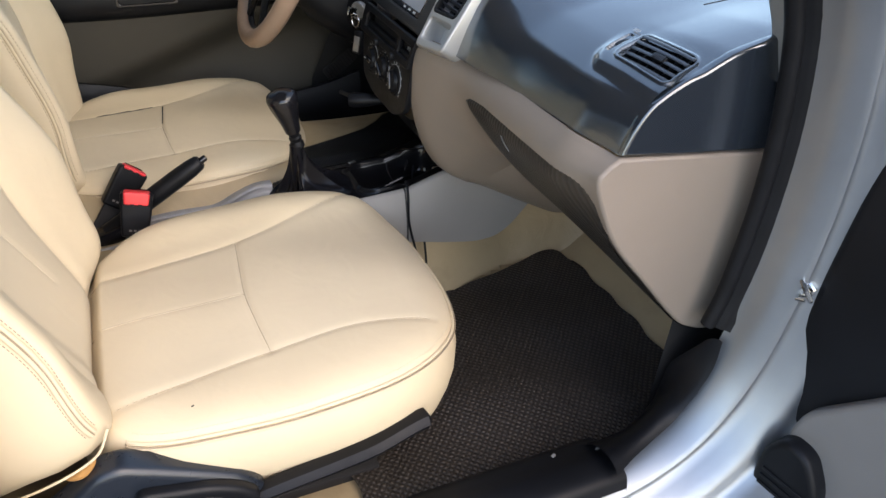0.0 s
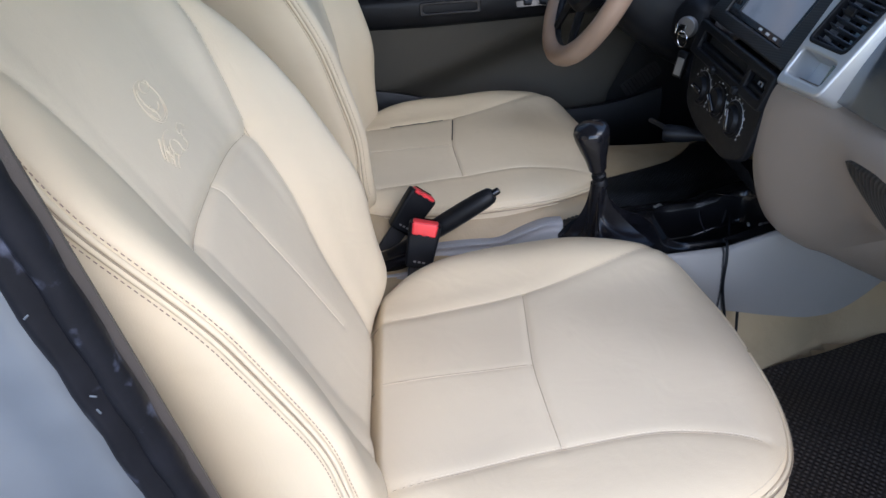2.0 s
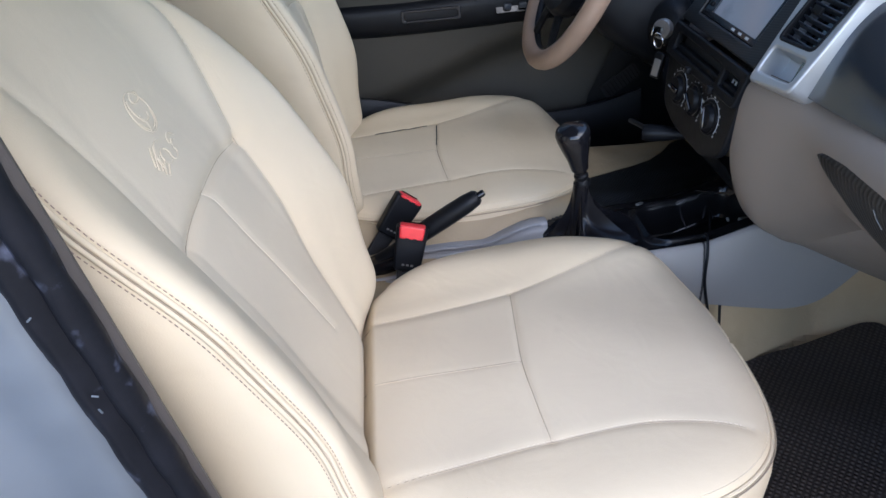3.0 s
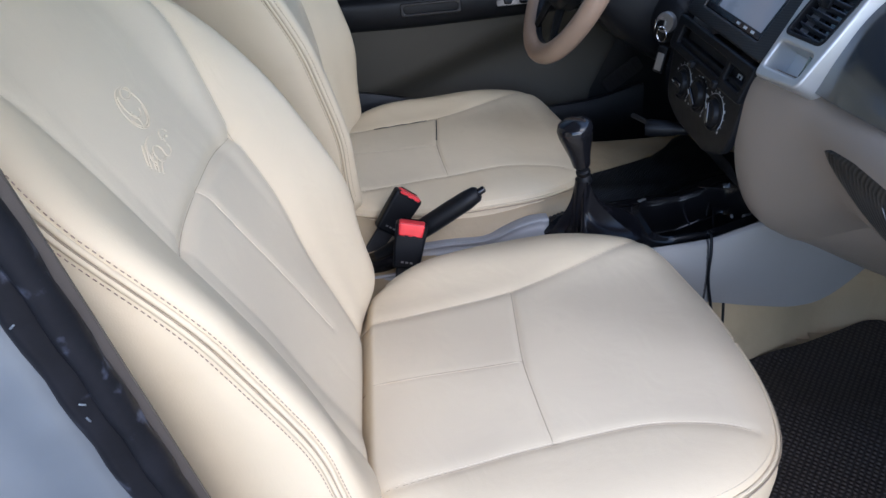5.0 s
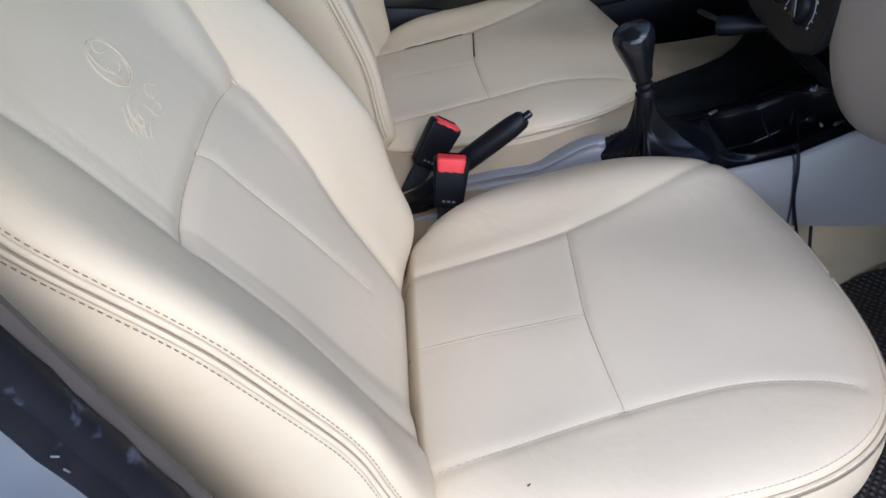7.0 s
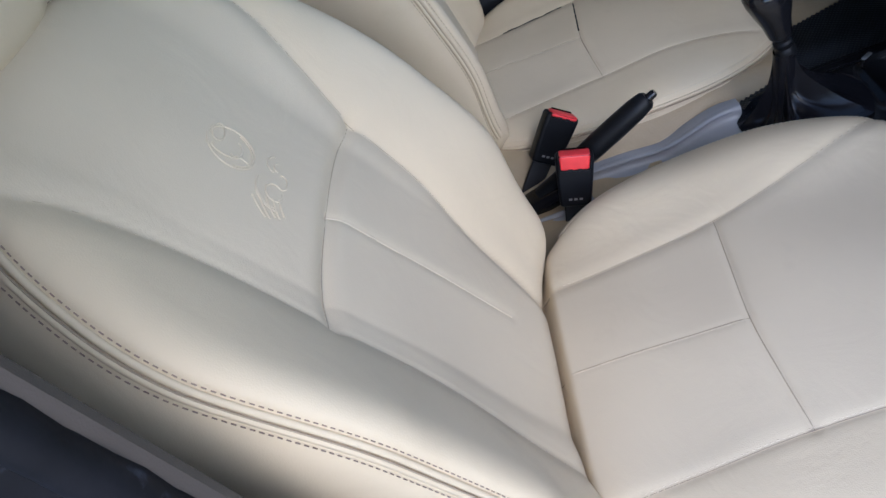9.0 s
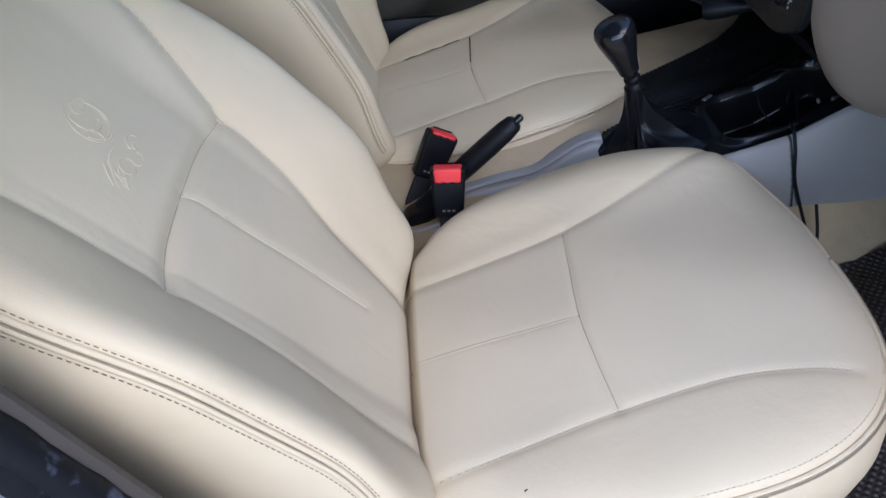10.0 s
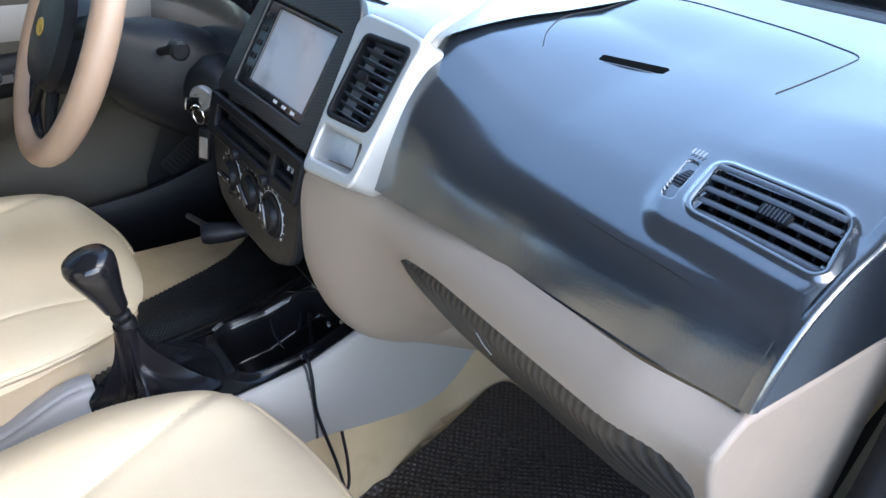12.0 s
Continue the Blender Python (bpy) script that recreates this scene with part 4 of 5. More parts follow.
# frame of the side vent: x towards the door, y up the slope, z out
vm = frame_at((0.5217, -0.580, 0.7220), (0, -1, 0), (0.86, 0, 0.42))
GRILLE = (0.008, 0.0005, 0.053, 0.0305)                     # middle and half sizes of the sheared opening


def box_far(u, v, cu, cv, hu, hv, r):
    """Signed distance from a rounded, sheared rectangle."""
    qx, qy = np.abs(u + 0.27 * v - cu) - hu + r, np.abs(v - cv) - hv + r
    return np.hypot(np.maximum(qx, 0), np.maximum(qy, 0)) + np.minimum(np.maximum(qx, qy), 0) - r


ps = np.linspace(0, 1, 90)
rows = [list(zip(*pad_point(y, ps))) for y in np.linspace(-0.656, -0.195, 96)]
pg = Geo().grid(rows)
inv = vm.inverted()
local = np.array([inv @ Vector(p) for p in pg.v])
keep = []
for f in pg.f:
    c = local[list(f)].mean(0)
    keep.append(abs(c[2]) > 0.05 or box_far(c[0], c[1], *GRILLE, 0.006) > -0.003)
pg.f = [f for f, k in zip(pg.f, keep) if k]
pg.m = [0] * len(pg.f)
part("top_pad", pg, PAD, dash, "dark grained dash top, shiny with sky reflections")
part("centre_top", Geo().grid([[(x, y, z - 0.008 * (1 - abs(y) / 0.25)) for x, z in crom([(0.462, 0.765), (0.475, 0.776), (0.50, 0.782), (0.55, 0.787), (0.60, 0.789), (0.65, 0.789), (0.72, 0.791), (0.85, 0.796), (0.905, 0.798)], 40)] for y in np.linspace(-0.238, 0.22, 12)]), PAD, dash)
part("driver_top", Geo().grid([[(x, y, z + 0.05 * math.exp(-((x - 0.52) / 0.11) ** 2) * math.exp(-((y - 0.36) / 0.17) ** 4)) for x, z in crom([(0.43, 0.60), (0.44, 0.66), (0.46, 0.71), (0.50, 0.74), (0.60, 0.76), (0.8, 0.785), (0.905, 0.798)], 40)] for y in np.linspace(0.15, 0.69, 40)]), PAD, dash)

LOW_L = crom([(0.388, 0.630), (0.366, 0.618), (0.358, 0.585), (0.358, 0.53), (0.368, 0.47), (0.392, 0.41), (0.425, 0.365), (0.47, 0.335)], 40)
LOW_R = crom([(0.416, 0.632), (0.400, 0.612), (0.393, 0.590), (0.396, 0.566), (0.408, 0.540), (0.428, 0.508), (0.46, 0.475), (0.53, 0.44)], 40)
LOW_E = crom([(0.437, 0.626), (0.417, 0.612), (0.408, 0.594), (0.423, 0.553), (0.462, 0.485), (0.537, 0.401), (0.622, 0.309), (0.672, 0.280)], 40)


def low_point(y, s, lift=0.0):
    i = s * 39
    a, b = smooth(-0.15, -0.31, y), smooth(-0.57, -0.655, y)
    q = []
    for k in (i, min(i + 0.5, 39.0), max(i - 0.5, 0.0)):
        l, r, e = [np.array([np.interp(k, range(40), c[:, j]) for j in (0, 1)]) for c in (LOW_L, LOW_R, LOW_E)]
        l = l + np.array((0.22 * max(0.0, -y - 0.14), 0))
        q.append((l * (1 - a) + r * a) * (1 - b) + e * b)
    t = q[1] - q[2]
    n = np.array((t[1], -t[0])) / (np.linalg.norm(t) + 1e-9)
    return (q[0][0] + n[0] * lift, y, q[0][1] + n[1] * lift)


part("lower_panel", Geo().grid([[low_point(y, s) for s in np.linspace(0, 1, 50)] for y in np.r_[np.linspace(-0.132, -0.60, 46), np.linspace(-0.605, -0.655, 12)]]), BEIGE, dash, "beige lower dash panel")
rows = []
for y in np.linspace(-0.1325, -0.40, 20):
    p = low_point(y, 1.0)
    k = smooth(-0.14, -0.31, y)
    line = crom([(p[0], p[2]), (0.511 + 0.05 * k, 0.318 + 0.075 * k), (0.597 + 0.03 * k, 0.272 + 0.06 * k), (0.68, 0.230 + 0.06 * k)], 14)
    rows.append([(x, y, z) for x, z in line])
part("lower_return", Geo().grid(rows), BEIGE, dash)
# inner cheek beside the console
part("lower_cheek", Geo().grid([[(x + 0.012 * u * 2, -0.132 + 0.05 * u, z) for u in (0, 0.3, 1)] for x, z in LOW_L]), BLACK, dash)
# end cap: dark quarter above, beige below
em = frame_at((0, -0.646, 0), (1, 0, 0), (0, 0, 1))
end_dark = [(x, z + 0.0015) for x, _, z in (pad_point(-0.656, k) for k in np.linspace(0, 0.62, 44))]
part("end_cap", Geo().plate(em, [(float(x), float(z)) for x, z in end_dark] + [(0.690, 0.778), (0.690, 0.606), (0.55, 0.619)], (), 0.016, 0.004, 2), PAD, dash, "dark end cap of the dash top")
part("end_panel", Geo().plate(em, [tuple(q) for q in LOW_E] + [(0.718, 0.268), (0.718, 0.600), (0.55, 0.6155)], (), 0.014, 0.005, 2), BEIGE, dash, "beige end panel")

# glove box lid strip with a woven pattern, and its catch
rows = []
for t in np.linspace(0.0, 1.0, 50):
    y = -0.300 - 0.352 * t
    top, bot = 0.375 - 0.075 * math.sqrt(min(1, t * 6)) + 0.02 * t, 0.375 + 0.07 * math.sqrt(min(1, t * 10)) + 0.50 * (1 - (1 - min(1, t * 1.9)) ** 1.7) 
    if t > 0.86:
        u = (t - 0.86) / 0.14
        top += 0.20 * (1 - math.sqrt(max(0, 1 - u * u)))
    rows.append([low_point(y, s, 0.0035 * min(1.0, 7 * min(k, 1 - k)) - 0.0005) for k, s in zip(np.linspace(0, 1, 14), np.linspace(top, max(bot, top + 0.002), 14))])
lid = part("glovebox_strip", Geo().grid(rows), CARBON, dash, "black carbon-pattern glove box strip")
part("glovebox_catch", Geo().tube([low_point(-0.425, 0.44, 0.0035), low_point(-0.430, 0.50, 0.0038), low_point(-0.437, 0.56, 0.0035)], 0.0008, 8), GREY, lid)

# passenger side air vent: a raised housing with a sunken grille
us, vs = np.linspace(-0.105, 0.0745, 144), np.linspace(-0.078, 0.052, 110)
rows, tone = [], []
for u in us:
    x, y, z = pad_point(-0.580 - u, np.linspace(0, 0.75, 160))
    dx, dz = x - 0.5217, z - 0.7220
    pv, pn = dx * vm[0][1] + dz * vm[2][1], dx * vm[0][2] + dz * vm[2][2]
    base = np.interp(vs, pv, pn)
    body = 1 - smooth(-0.012, 0.012, box_far(u, vs, -0.004, -0.008, 0.073, 0.047, 0.022))
    g = box_far(u, vs, *GRILLE, 0.010)
    w = box_far(u, vs, -0.066, -0.004, 0.0065, 0.026, 0.004)
    n = base + 0.0008 + body * (0.0006 + 0.0060 * smooth(0.040, -0.052, vs))
    n = n + 0.0028 * np.exp(-((g - 0.003) / 0.0032) ** 2) - 0.026 * (1 - smooth(-0.0045, 0.0, g)) - 0.007 * (1 - smooth(-0.003, 0.0, w))
    rows.append([vm @ Vector((u, a, b)) for a, b in zip(vs, n)])
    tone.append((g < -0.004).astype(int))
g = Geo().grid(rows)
# The grille floor is blackened to paint in its shade.
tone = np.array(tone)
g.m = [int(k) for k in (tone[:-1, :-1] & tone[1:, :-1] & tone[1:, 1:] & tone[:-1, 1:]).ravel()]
vent = part("side_vent", g, [PAD, SHADE_BLACK], dash, "dark air vent in a raised housing", 60)
for k in range(5):
    v = -0.0235 + 0.0122 * k
    part("slat", Geo().tube([vm @ Vector((-0.27 * v + 0.008 + q, v, 0.0042 + 0.0025 * math.cos(q / 0.053 * 1.3))) for q in np.linspace(-0.052, 0.052, 9)], 0.0040, 8, flat=0.40, up=tuple(vm.to_3x3() @ Vector((0, 0.35, 1)))), SLAT, vent)
for k in range(6):
    part("fin", Geo().box(vm @ pose(-0.033 + 0.0165 * k, 0.0, -0.006, 0, 0, 15), (0.0016, 0.056, 0.010), 0), BLACK, vent)
tab = part("slat_tab", Geo().box(vm @ pose(0.014, 0.001, 0.0078, 12), (0.026, 0.010, 0.005), 0.002), BLACK, vent)
for k in range(7):
    part("tab_rib", Geo().box(vm @ pose(0.005 + 0.003 * k, 0.001, 0.0104, 12), (0.0011, 0.009, 0.0012), 0), SLAT, tab)
wheel_c = vm @ Vector((-0.0650, -0.004, -0.019))
tw = part("thumb_wheel", Geo().lathe(wheel_c, vm.to_3x3() @ Vector((1, -0.27, 0)), [(-0.0045, 0.0), (-0.0045, 0.0265), (0.0045, 0.0265), (0.0045, 0.0)], 40), BLACK, vent)
for k in range(15):
    q = radians(-49 + 7 * k)
    part("wheel_rib", Geo().box(Matrix.Translation(wheel_c - vm.to_translation()) @ vm @ Matrix.Rotation(q, 4, "X") @ pose(0, 0, 0.0266), (0.008, 0.0012, 0.0012), 0), SLAT, tw)
for k in range(4):
    part("vent_mark", Geo().box(vm @ pose(-0.080 + 0.0035 * k, 0.031, 0.0036), (0.0012, 0.006, 0.0006), 0), WHITE, vent)
part("vent_mark", Geo().plate(vm @ Matrix.Translation((-0.058, -0.037, 0.0108)), rect(-0.005, -0.004, 0.005, 0.004, 0.003), [rect(-0.004, -0.003, 0.004, 0.003, 0.002)], 0.0006, 0.0002), WHITE, vent)

# airbag lid: fine joint and a slot
lidline = [(-0.285, 0.572), (-0.262, 0.600), (-0.240, 0.65), (-0.2365, 0.72), (-0.238, 0.775), (-0.27, 0.812), (-0.34, 0.822), (-0.412, 0.818), (-0.47, 0.806), (-0.497, 0.795), (-0.500, 0.772), (-0.493, 0.71), (-0.488, 0.675)]


def pad_at(y, x, lift=0.0008):
    px, _, pz = pad_point(y, np.linspace(0, 1, 200))
    return (x, y, float(np.interp(x, px, pz)) + lift)


part("airbag_joint", Geo().tube([pad_at(y, x, 0.0004) for y, x in crom(lidline, 60)], 0.0005, 6), DARK, dash)
slm = frame_at(pad_at(-0.357, 0.632, 0.0), Vector(pad_at(-0.388, 0.648, 0.0)) - Vector(pad_at(-0.327, 0.616, 0.0)), Vector(pad_at(-0.360, 0.65, 0.0)) - Vector(pad_at(-0.360, 0.60, 0.0)))
part("dash_slot", Geo().plate(slm, rounded([(-0.042, -0.008), (0.040, -0.010), (0.037, 0.008), (-0.036, 0.008)], 0.005), [rounded([(-0.039, -0.0065), (0.037, -0.0085), (0.035, 0.0065), (-0.034, 0.0065)], 0.003)], 0.0012, 0.0004), PAD, dash)
# Black plate laid on the pad, painting the shade of an uncut slot.
part("slot_inside", Geo().plate(slm, rounded([(-0.039, -0.0065), (0.037, -0.0085), (0.035, 0.0065), (-0.034, 0.0065)], 0.004), (), 0.0016, 0.0004), SHADE_BLACK, dash)

# ---- centre stack ----
SV = Vector((0.5145, 0, 0.8575))
cm = frame_at((0.3753, 0, 0.6238), (0, -1, 0), SV)          # x to the passenger, y up the slope
stack = thing("centre_stack", (0.40, 0.0, 0.50), "black centre console panel with screen, heater dials and silver side vents", "centre stack")


def bezel(m, side):
    def flip(pts):
        return [(side * x, y) for x, y in (pts if side > 0 else pts[::-1])]
    outer = rounded(flip([(0.145, -0.010), (0.242, 0.006), (0.243, 0.08), (0.242, 0.14), (0.246, 0.172), (0.20, 0.176), (0.135, 0.176), (0.122, 0.165)]), 0.012)
    hole = rounded(flip([(0.146, 0.060), (0.226, 0.067), (0.232, 0.157), (0.150, 0.153)]), 0.010)
    pocket = rounded(flip([(0.151, 0.008), (0.230, 0.018), (0.228, 0.053), (0.149, 0.047)]), 0.008)
    bz = part("vent_trim", Geo().plate(m @ Matrix.Translation((0, 0, -0.034)), outer, [hole, pocket], 0.050, 0.004, 3), SILVER, stack, "silver trim round an air vent")
    part("vent_duct", Geo().plate(m @ Matrix.Translation((0, 0, -0.018)), flip([(0.140, 0.055), (0.236, 0.055), (0.236, 0.162), (0.140, 0.162)]), (), 0.004, 0.001), DARK, bz)
    pk = Geo()
    b = [Vector(q) for q in flip([(0.151, 0.008), (0.230, 0.018), (0.228, 0.053), (0.149, 0.047)])]
    top = [m @ Vector((q.x, q.y, 0.008)) for q in b]
    low = [m @ Vector((q.x * 0.985 + side * 0.003, q.y * 0.75 + 0.008, -0.022)) for q in b]
    pk.add(top + low, [(4, 5, 6, 7)] + [(i, (i + 1) % 4, 4 + (i + 1) % 4, 4 + i) for i in range(4)])
    part("trim_pocket", pk, SILVER, bz)
    for k in range(9):
        part("slat", Geo().box(m @ pose(side * (0.187 + 0.0004 * k), 0.066 + 0.0106 * k, 0.004, 66), (0.078, 0.012, 0.0020), 0.0007), SLAT, bz)
    # Fins coloured black so they sink into painted shade.
    for k in range(3):
        part("fin", Geo().box(m @ pose(side * (0.168 + 0.02 * k), 0.108, -0.0125), (0.0014, 0.092, 0.003), 0), SHADE_BLACK, bz)
    part("slat_tab", Geo().box(m @ pose(side * 0.172, 0.112, 0.011, 15), (0.020, 0.012, 0.006), 0.002), BLACK, bz)
    part("frame_rim", Geo().plate(m, rounded(flip([(0.143, 0.056), (0.229, 0.063), (0.236, 0.161), (0.147, 0.157)]), 0.012), [rounded(flip([(0.148, 0.062), (0.224, 0.069), (0.230, 0.155), (0.152, 0.151)]), 0.008)], 0.0175, 0.002), BLACK, bz)


bezel(cm, 1)
rows = []
for s in np.linspace(0, 1, 20):
    x, z = np.interp(s, [0, 0.10, 0.22, 0.45, 1], [0.449, 0.458, 0.474, 0.515, 0.640]), np.interp(s, [0, 0.10, 0.22, 0.45, 1], [0.764, 0.778, 0.787, 0.793, 0.792])
    yl, yr = -0.128 - 0.010 * s + 0.03 * s * s, -0.240 + 0.020 * s + 0.10 * s ** 2
    rows.append([(x, yl + (yr - yl) * u, z + 0.004 * math.sin(math.pi * u) - (0.034 if u in (0, 1) else 0)) for u in (0, 0.03, 0.12, 0.3, 0.5, 0.7, 0.88, 0.97, 1)])
part("vent_trim_top", Geo().grid(rows), SILVER, stack)
bezel(cm @ Matrix.Translation((-0.122, 0, 0)) @ Matrix.Rotation(radians(-42), 4, "Y") @ Matrix.Translation((0.122, 0, -0.004)), -1)
part("stack_backing", Geo().grid([[cm @ Vector((u, v, -0.030)) for u in (-0.13, -0.05, 0.05, 0.23)] for v in (0.03, 0.1, 0.20)]), DARK, stack)
# screen surround
part("screen_surround", Geo().plate(cm, rounded([(-0.140, 0.006), (0.140, 0.006), (0.132, 0.10), (0.118, 0.172), (0.10, 0.19), (-0.10, 0.19), (-0.118, 0.172), (-0.132, 0.10)], 0.01), [rect(-0.098, 0.028, 0.098, 0.146, 0.004)], 0.012, 0.003, 3), FILM, stack, "dark fine-pattern radio surround")
hu = part("head_unit", Geo().plate(cm @ Matrix.Translation((0, 0, -0.002)), rect(-0.0975, 0.0285, 0.0975, 0.1455, 0.004), [rect(-0.066, 0.040, 0.086, 0.139, 0.002)], 0.010, 0.002, 3), GLOSS, stack, "touch screen radio")
part("screen", Geo().plate(cm @ Matrix.Translation((0, 0, -0.001)), rect(-0.067, 0.039, 0.087, 0.140), (), 0.006, 0.0005), SCREEN, hu, "switched-off display, pale grey for its reflection")
for k in range(5):
    part("radio_button", Geo().box(cm @ pose(-0.083, 0.050 + 0.019 * k, 0.009), (0.012, 0.008, 0.003), 0.001), BLACK, hu)
for k in range(3):
    part("radio_mark", Geo().box(cm @ pose(0.02 + 0.024 * k, 0.0345, 0.0082), (0.010, 0.004, 0.0006), 0), WHITE, hu)
# slot drawer below the radio
um = frame_at((0.374, 0, 0.630), (0, -1, 0), (0.28, 0, 1))
dr = part("slot_drawer", Geo().plate(um @ Matrix.Translation((0, -0.036, 0)), rounded([(-0.140, -0.026), (0.138, -0.026), (0.142, 0.032), (-0.142, 0.032)], 0.008), [rect(-0.115, -0.012, 0.062, 0.018, 0.006), rect(0.074, -0.010, 0.128, 0.016, 0.004)], 0.012, 0.003, 3), BLACK, stack)
part("drawer_back", Geo().plate(um @ Matrix.Translation((0, -0.036, -0.012)), rect(-0.12, -0.018, 0.132, 0.022), (), 0.004, 0.0005), DARK, dr)
for u in (0.088, 0.112):
    part("socket_mark", Geo().plate(um @ Matrix.Translation((u, -0.034, -0.007)), rect(-0.006, -0.004, 0.006, 0.004, 0.001), [rect(-0.0045, -0.0026, 0.0045, 0.0026)], 0.003, 0.0004), WHITE, dr)
# heater panel: three dials
hpm = frame_at((0.365, 0, 0.528), (0, -1, 0), (0.10, 0, 1))
hp = part("heater_panel", Geo().plate(hpm, rounded([(-0.118, -0.046), (-0.06, -0.066), (0.07, -0.070), (0.128, -0.044), (0.138, 0.012), (0.140, 0.066), (-0.140, 0.066), (-0.136, 0.010)], 0.02), (), 0.014, 0.004, 3), BLACK, stack, "black heater panel with white print")
for k, u in enumerate((0.066, 0.0, -0.066)):
    o = hpm @ Vector((u, 0.004 if k == 1 else 0.0, 0.014))
    ax = hpm.to_3x3() @ Vector((0, 0, 1))
    dl = part("heater_dial", Geo().lathe(o, ax, [(-0.002, 0.030), (0.003, 0.0295), (0.004, 0.027), (0.002, 0.024), (0.003, 0.022), (0.008, 0.0205), (0.010, 0.019), (0.0105, 0.0)], 36), BLACK, hp)
    part("dial_bar", Geo().box(hpm @ pose(u, 0.0, 0.0255, 0, 0, 20 + 35 * k), (0.009, 0.034, 0.006), 0.002), GLOSS, dl)
    part("dial_pointer", Geo().box(hpm @ pose(u, 0.0, 0.0288, 0, 0, 20 + 35 * k) @ Matrix.Translation((0, 0.011, 0)), (0.0016, 0.010, 0.0006), 0), WHITE, dl)
    for j in range(13):
        q = radians(-130 + 260 * j / 12)
        big = j % 3 == 0
        part("dial_mark", Geo().box(hpm @ pose(u + 0.0345 * math.sin(q), 0.0345 * math.cos(q), 0.0142, 0, 0, -math.degrees(q)), (0.0042 if big else 0.0012, 0.0028 if big else 0.0035, 0.0007), 0), WHITE, hp)
    t = np.linspace(radians(-125), radians(125), 40)
    part("dial_ring", Geo().tube([hpm @ Vector((u + 0.0312 * math.sin(q), 0.0312 * math.cos(q), 0.0143)) for q in t], 0.0006, 5), WHITE, hp)
for u in (0.045, -0.045):
    sl = part("slide_slot", Geo().plate(hpm @ Matrix.Translation((u, 0.046, 0.0125)), rect(-0.035, -0.006, 0.035, 0.006, 0.003), (), 0.003, 0.0008), GLOSS, hp)
    part("slide_knob", Geo().box(hpm @ pose(u + 0.016, 0.046, 0.022), (0.014, 0.012, 0.016), 0.003), BLACK, sl)
part("stack_side", Geo().grid([[(x + dx, sgn * y, z) for dx, y in ((-0.004, 0.140), (0.05, 0.142))] for x, z in ((0.40, 0.42), (0.358, 0.48), (0.352, 0.53), (0.356, 0.58), (0.366, 0.63)) for sgn in (1,)]), BLACK, stack)
part("stack_foot", Geo().grid([[(x, y, z) for y in np.linspace(-0.131, 0.14, 8)] for x, z in ((0.362, 0.47), (0.385, 0.43), (0.42, 0.385), (0.47, 0.35), (0.55, 0.335))]), BLACK, stack)

# ---- driver's side below the dash, column, wheel ----
col = thing("steering_column", (0.42, 0.34, 0.60), "black steering column shroud with stalk and ignition lock", "steering column")
WN = Vector((-0.90, 0.0, 0.436)).normalized()              # along the column, towards the driver
WC = Vector((0.225, 0.352, 0.670))                         # wheel centre
WX = Vector((0, -1, 0))
WU = WN.cross(WX).normalized()
if WU.z < 0:
    WU = -WU
rows = []
for h, a, b in ((0.02, 0.050, 0.055), (-0.03, 0.058, 0.062), (-0.06, 0.072, 0.075), (-0.12, 0.082, 0.085), (-0.20, 0.088, 0.090), (-0.32, 0.090, 0.09)):
    rows.append([WC + WN * (h - 0.05) + WX * a * np.sign(math.cos(q)) * abs(math.cos(q)) ** 0.7 + WU * (b * np.sign(math.sin(q)) * abs(math.sin(q)) ** 0.7 - 0.01) for q in np.linspace(0, 2 * math.pi, 32, endpoint=False)])
part("column_shroud", Geo().grid(rows, True), SATIN, col)
lock = Vector((0.366, 0.226, 0.583))
part("lock_housing", Geo().lathe(lock + Vector((0.045, 0.050, -0.004)), Vector((-0.75, -0.65, 0.12)), [(-0.06, 0.0), (-0.055, 0.040), (-0.02, 0.058), (0.015, 0.056), (0.036, 0.042), (0.044, 0.028), (0.044, 0.0)], 30), SATIN, col)
part("ignition_lock", Geo().lathe(lock + Vector((0.008, 0.012, 0)), Vector((-0.75, -0.65, 0.12)), [(-0.03, 0.020), (-0.002, 0.020), (0.002, 0.0175), (0.002, 0.011), (-0.001, 0.011), (-0.001, 0.0)], 28), STEEL, col, "worn grey metal ignition lock")
part("stalk", Geo().tube([WC + WN * -0.11 + WX * 0.07 + WU * 0.03, WC + WN * -0.10 + WX * 0.13 + WU * 0.045, WC + WN * -0.095 + WX * 0.165 + WU * 0.055], [0.006, 0.007, 0.010], 10), BLACK, col)
part("stalk_tip", Geo().lathe(WC + WN * -0.095 + WX * 0.165 + WU * 0.055, WX, [(-0.002, 0.0), (0.0, 0.013), (0.016, 0.014), (0.02, 0.010), (0.02, 0.0)], 20), BLACK, col)
wheel = thing("steering_wheel", tuple(WC), "steering wheel with worn tan leather rim and dark hub", "steering wheel")
t = np.linspace(0, 2 * math.pi, 72, endpoint=False)
part("rim", Geo().tube([WC + WX * 0.178 * math.cos(q) + WU * 0.178 * math.sin(q) for q in t], 0.0205, 14, True), RIM, wheel, "worn tan leather rim")
part("rim_inner", Geo().tube([WC + WX * 0.1665 * math.cos(q) + WU * 0.1665 * math.sin(q) - WN * 0.004 for q in t], 0.0115, 10, True), BLACK, wheel, "dark inner side of the rim")
rows = []
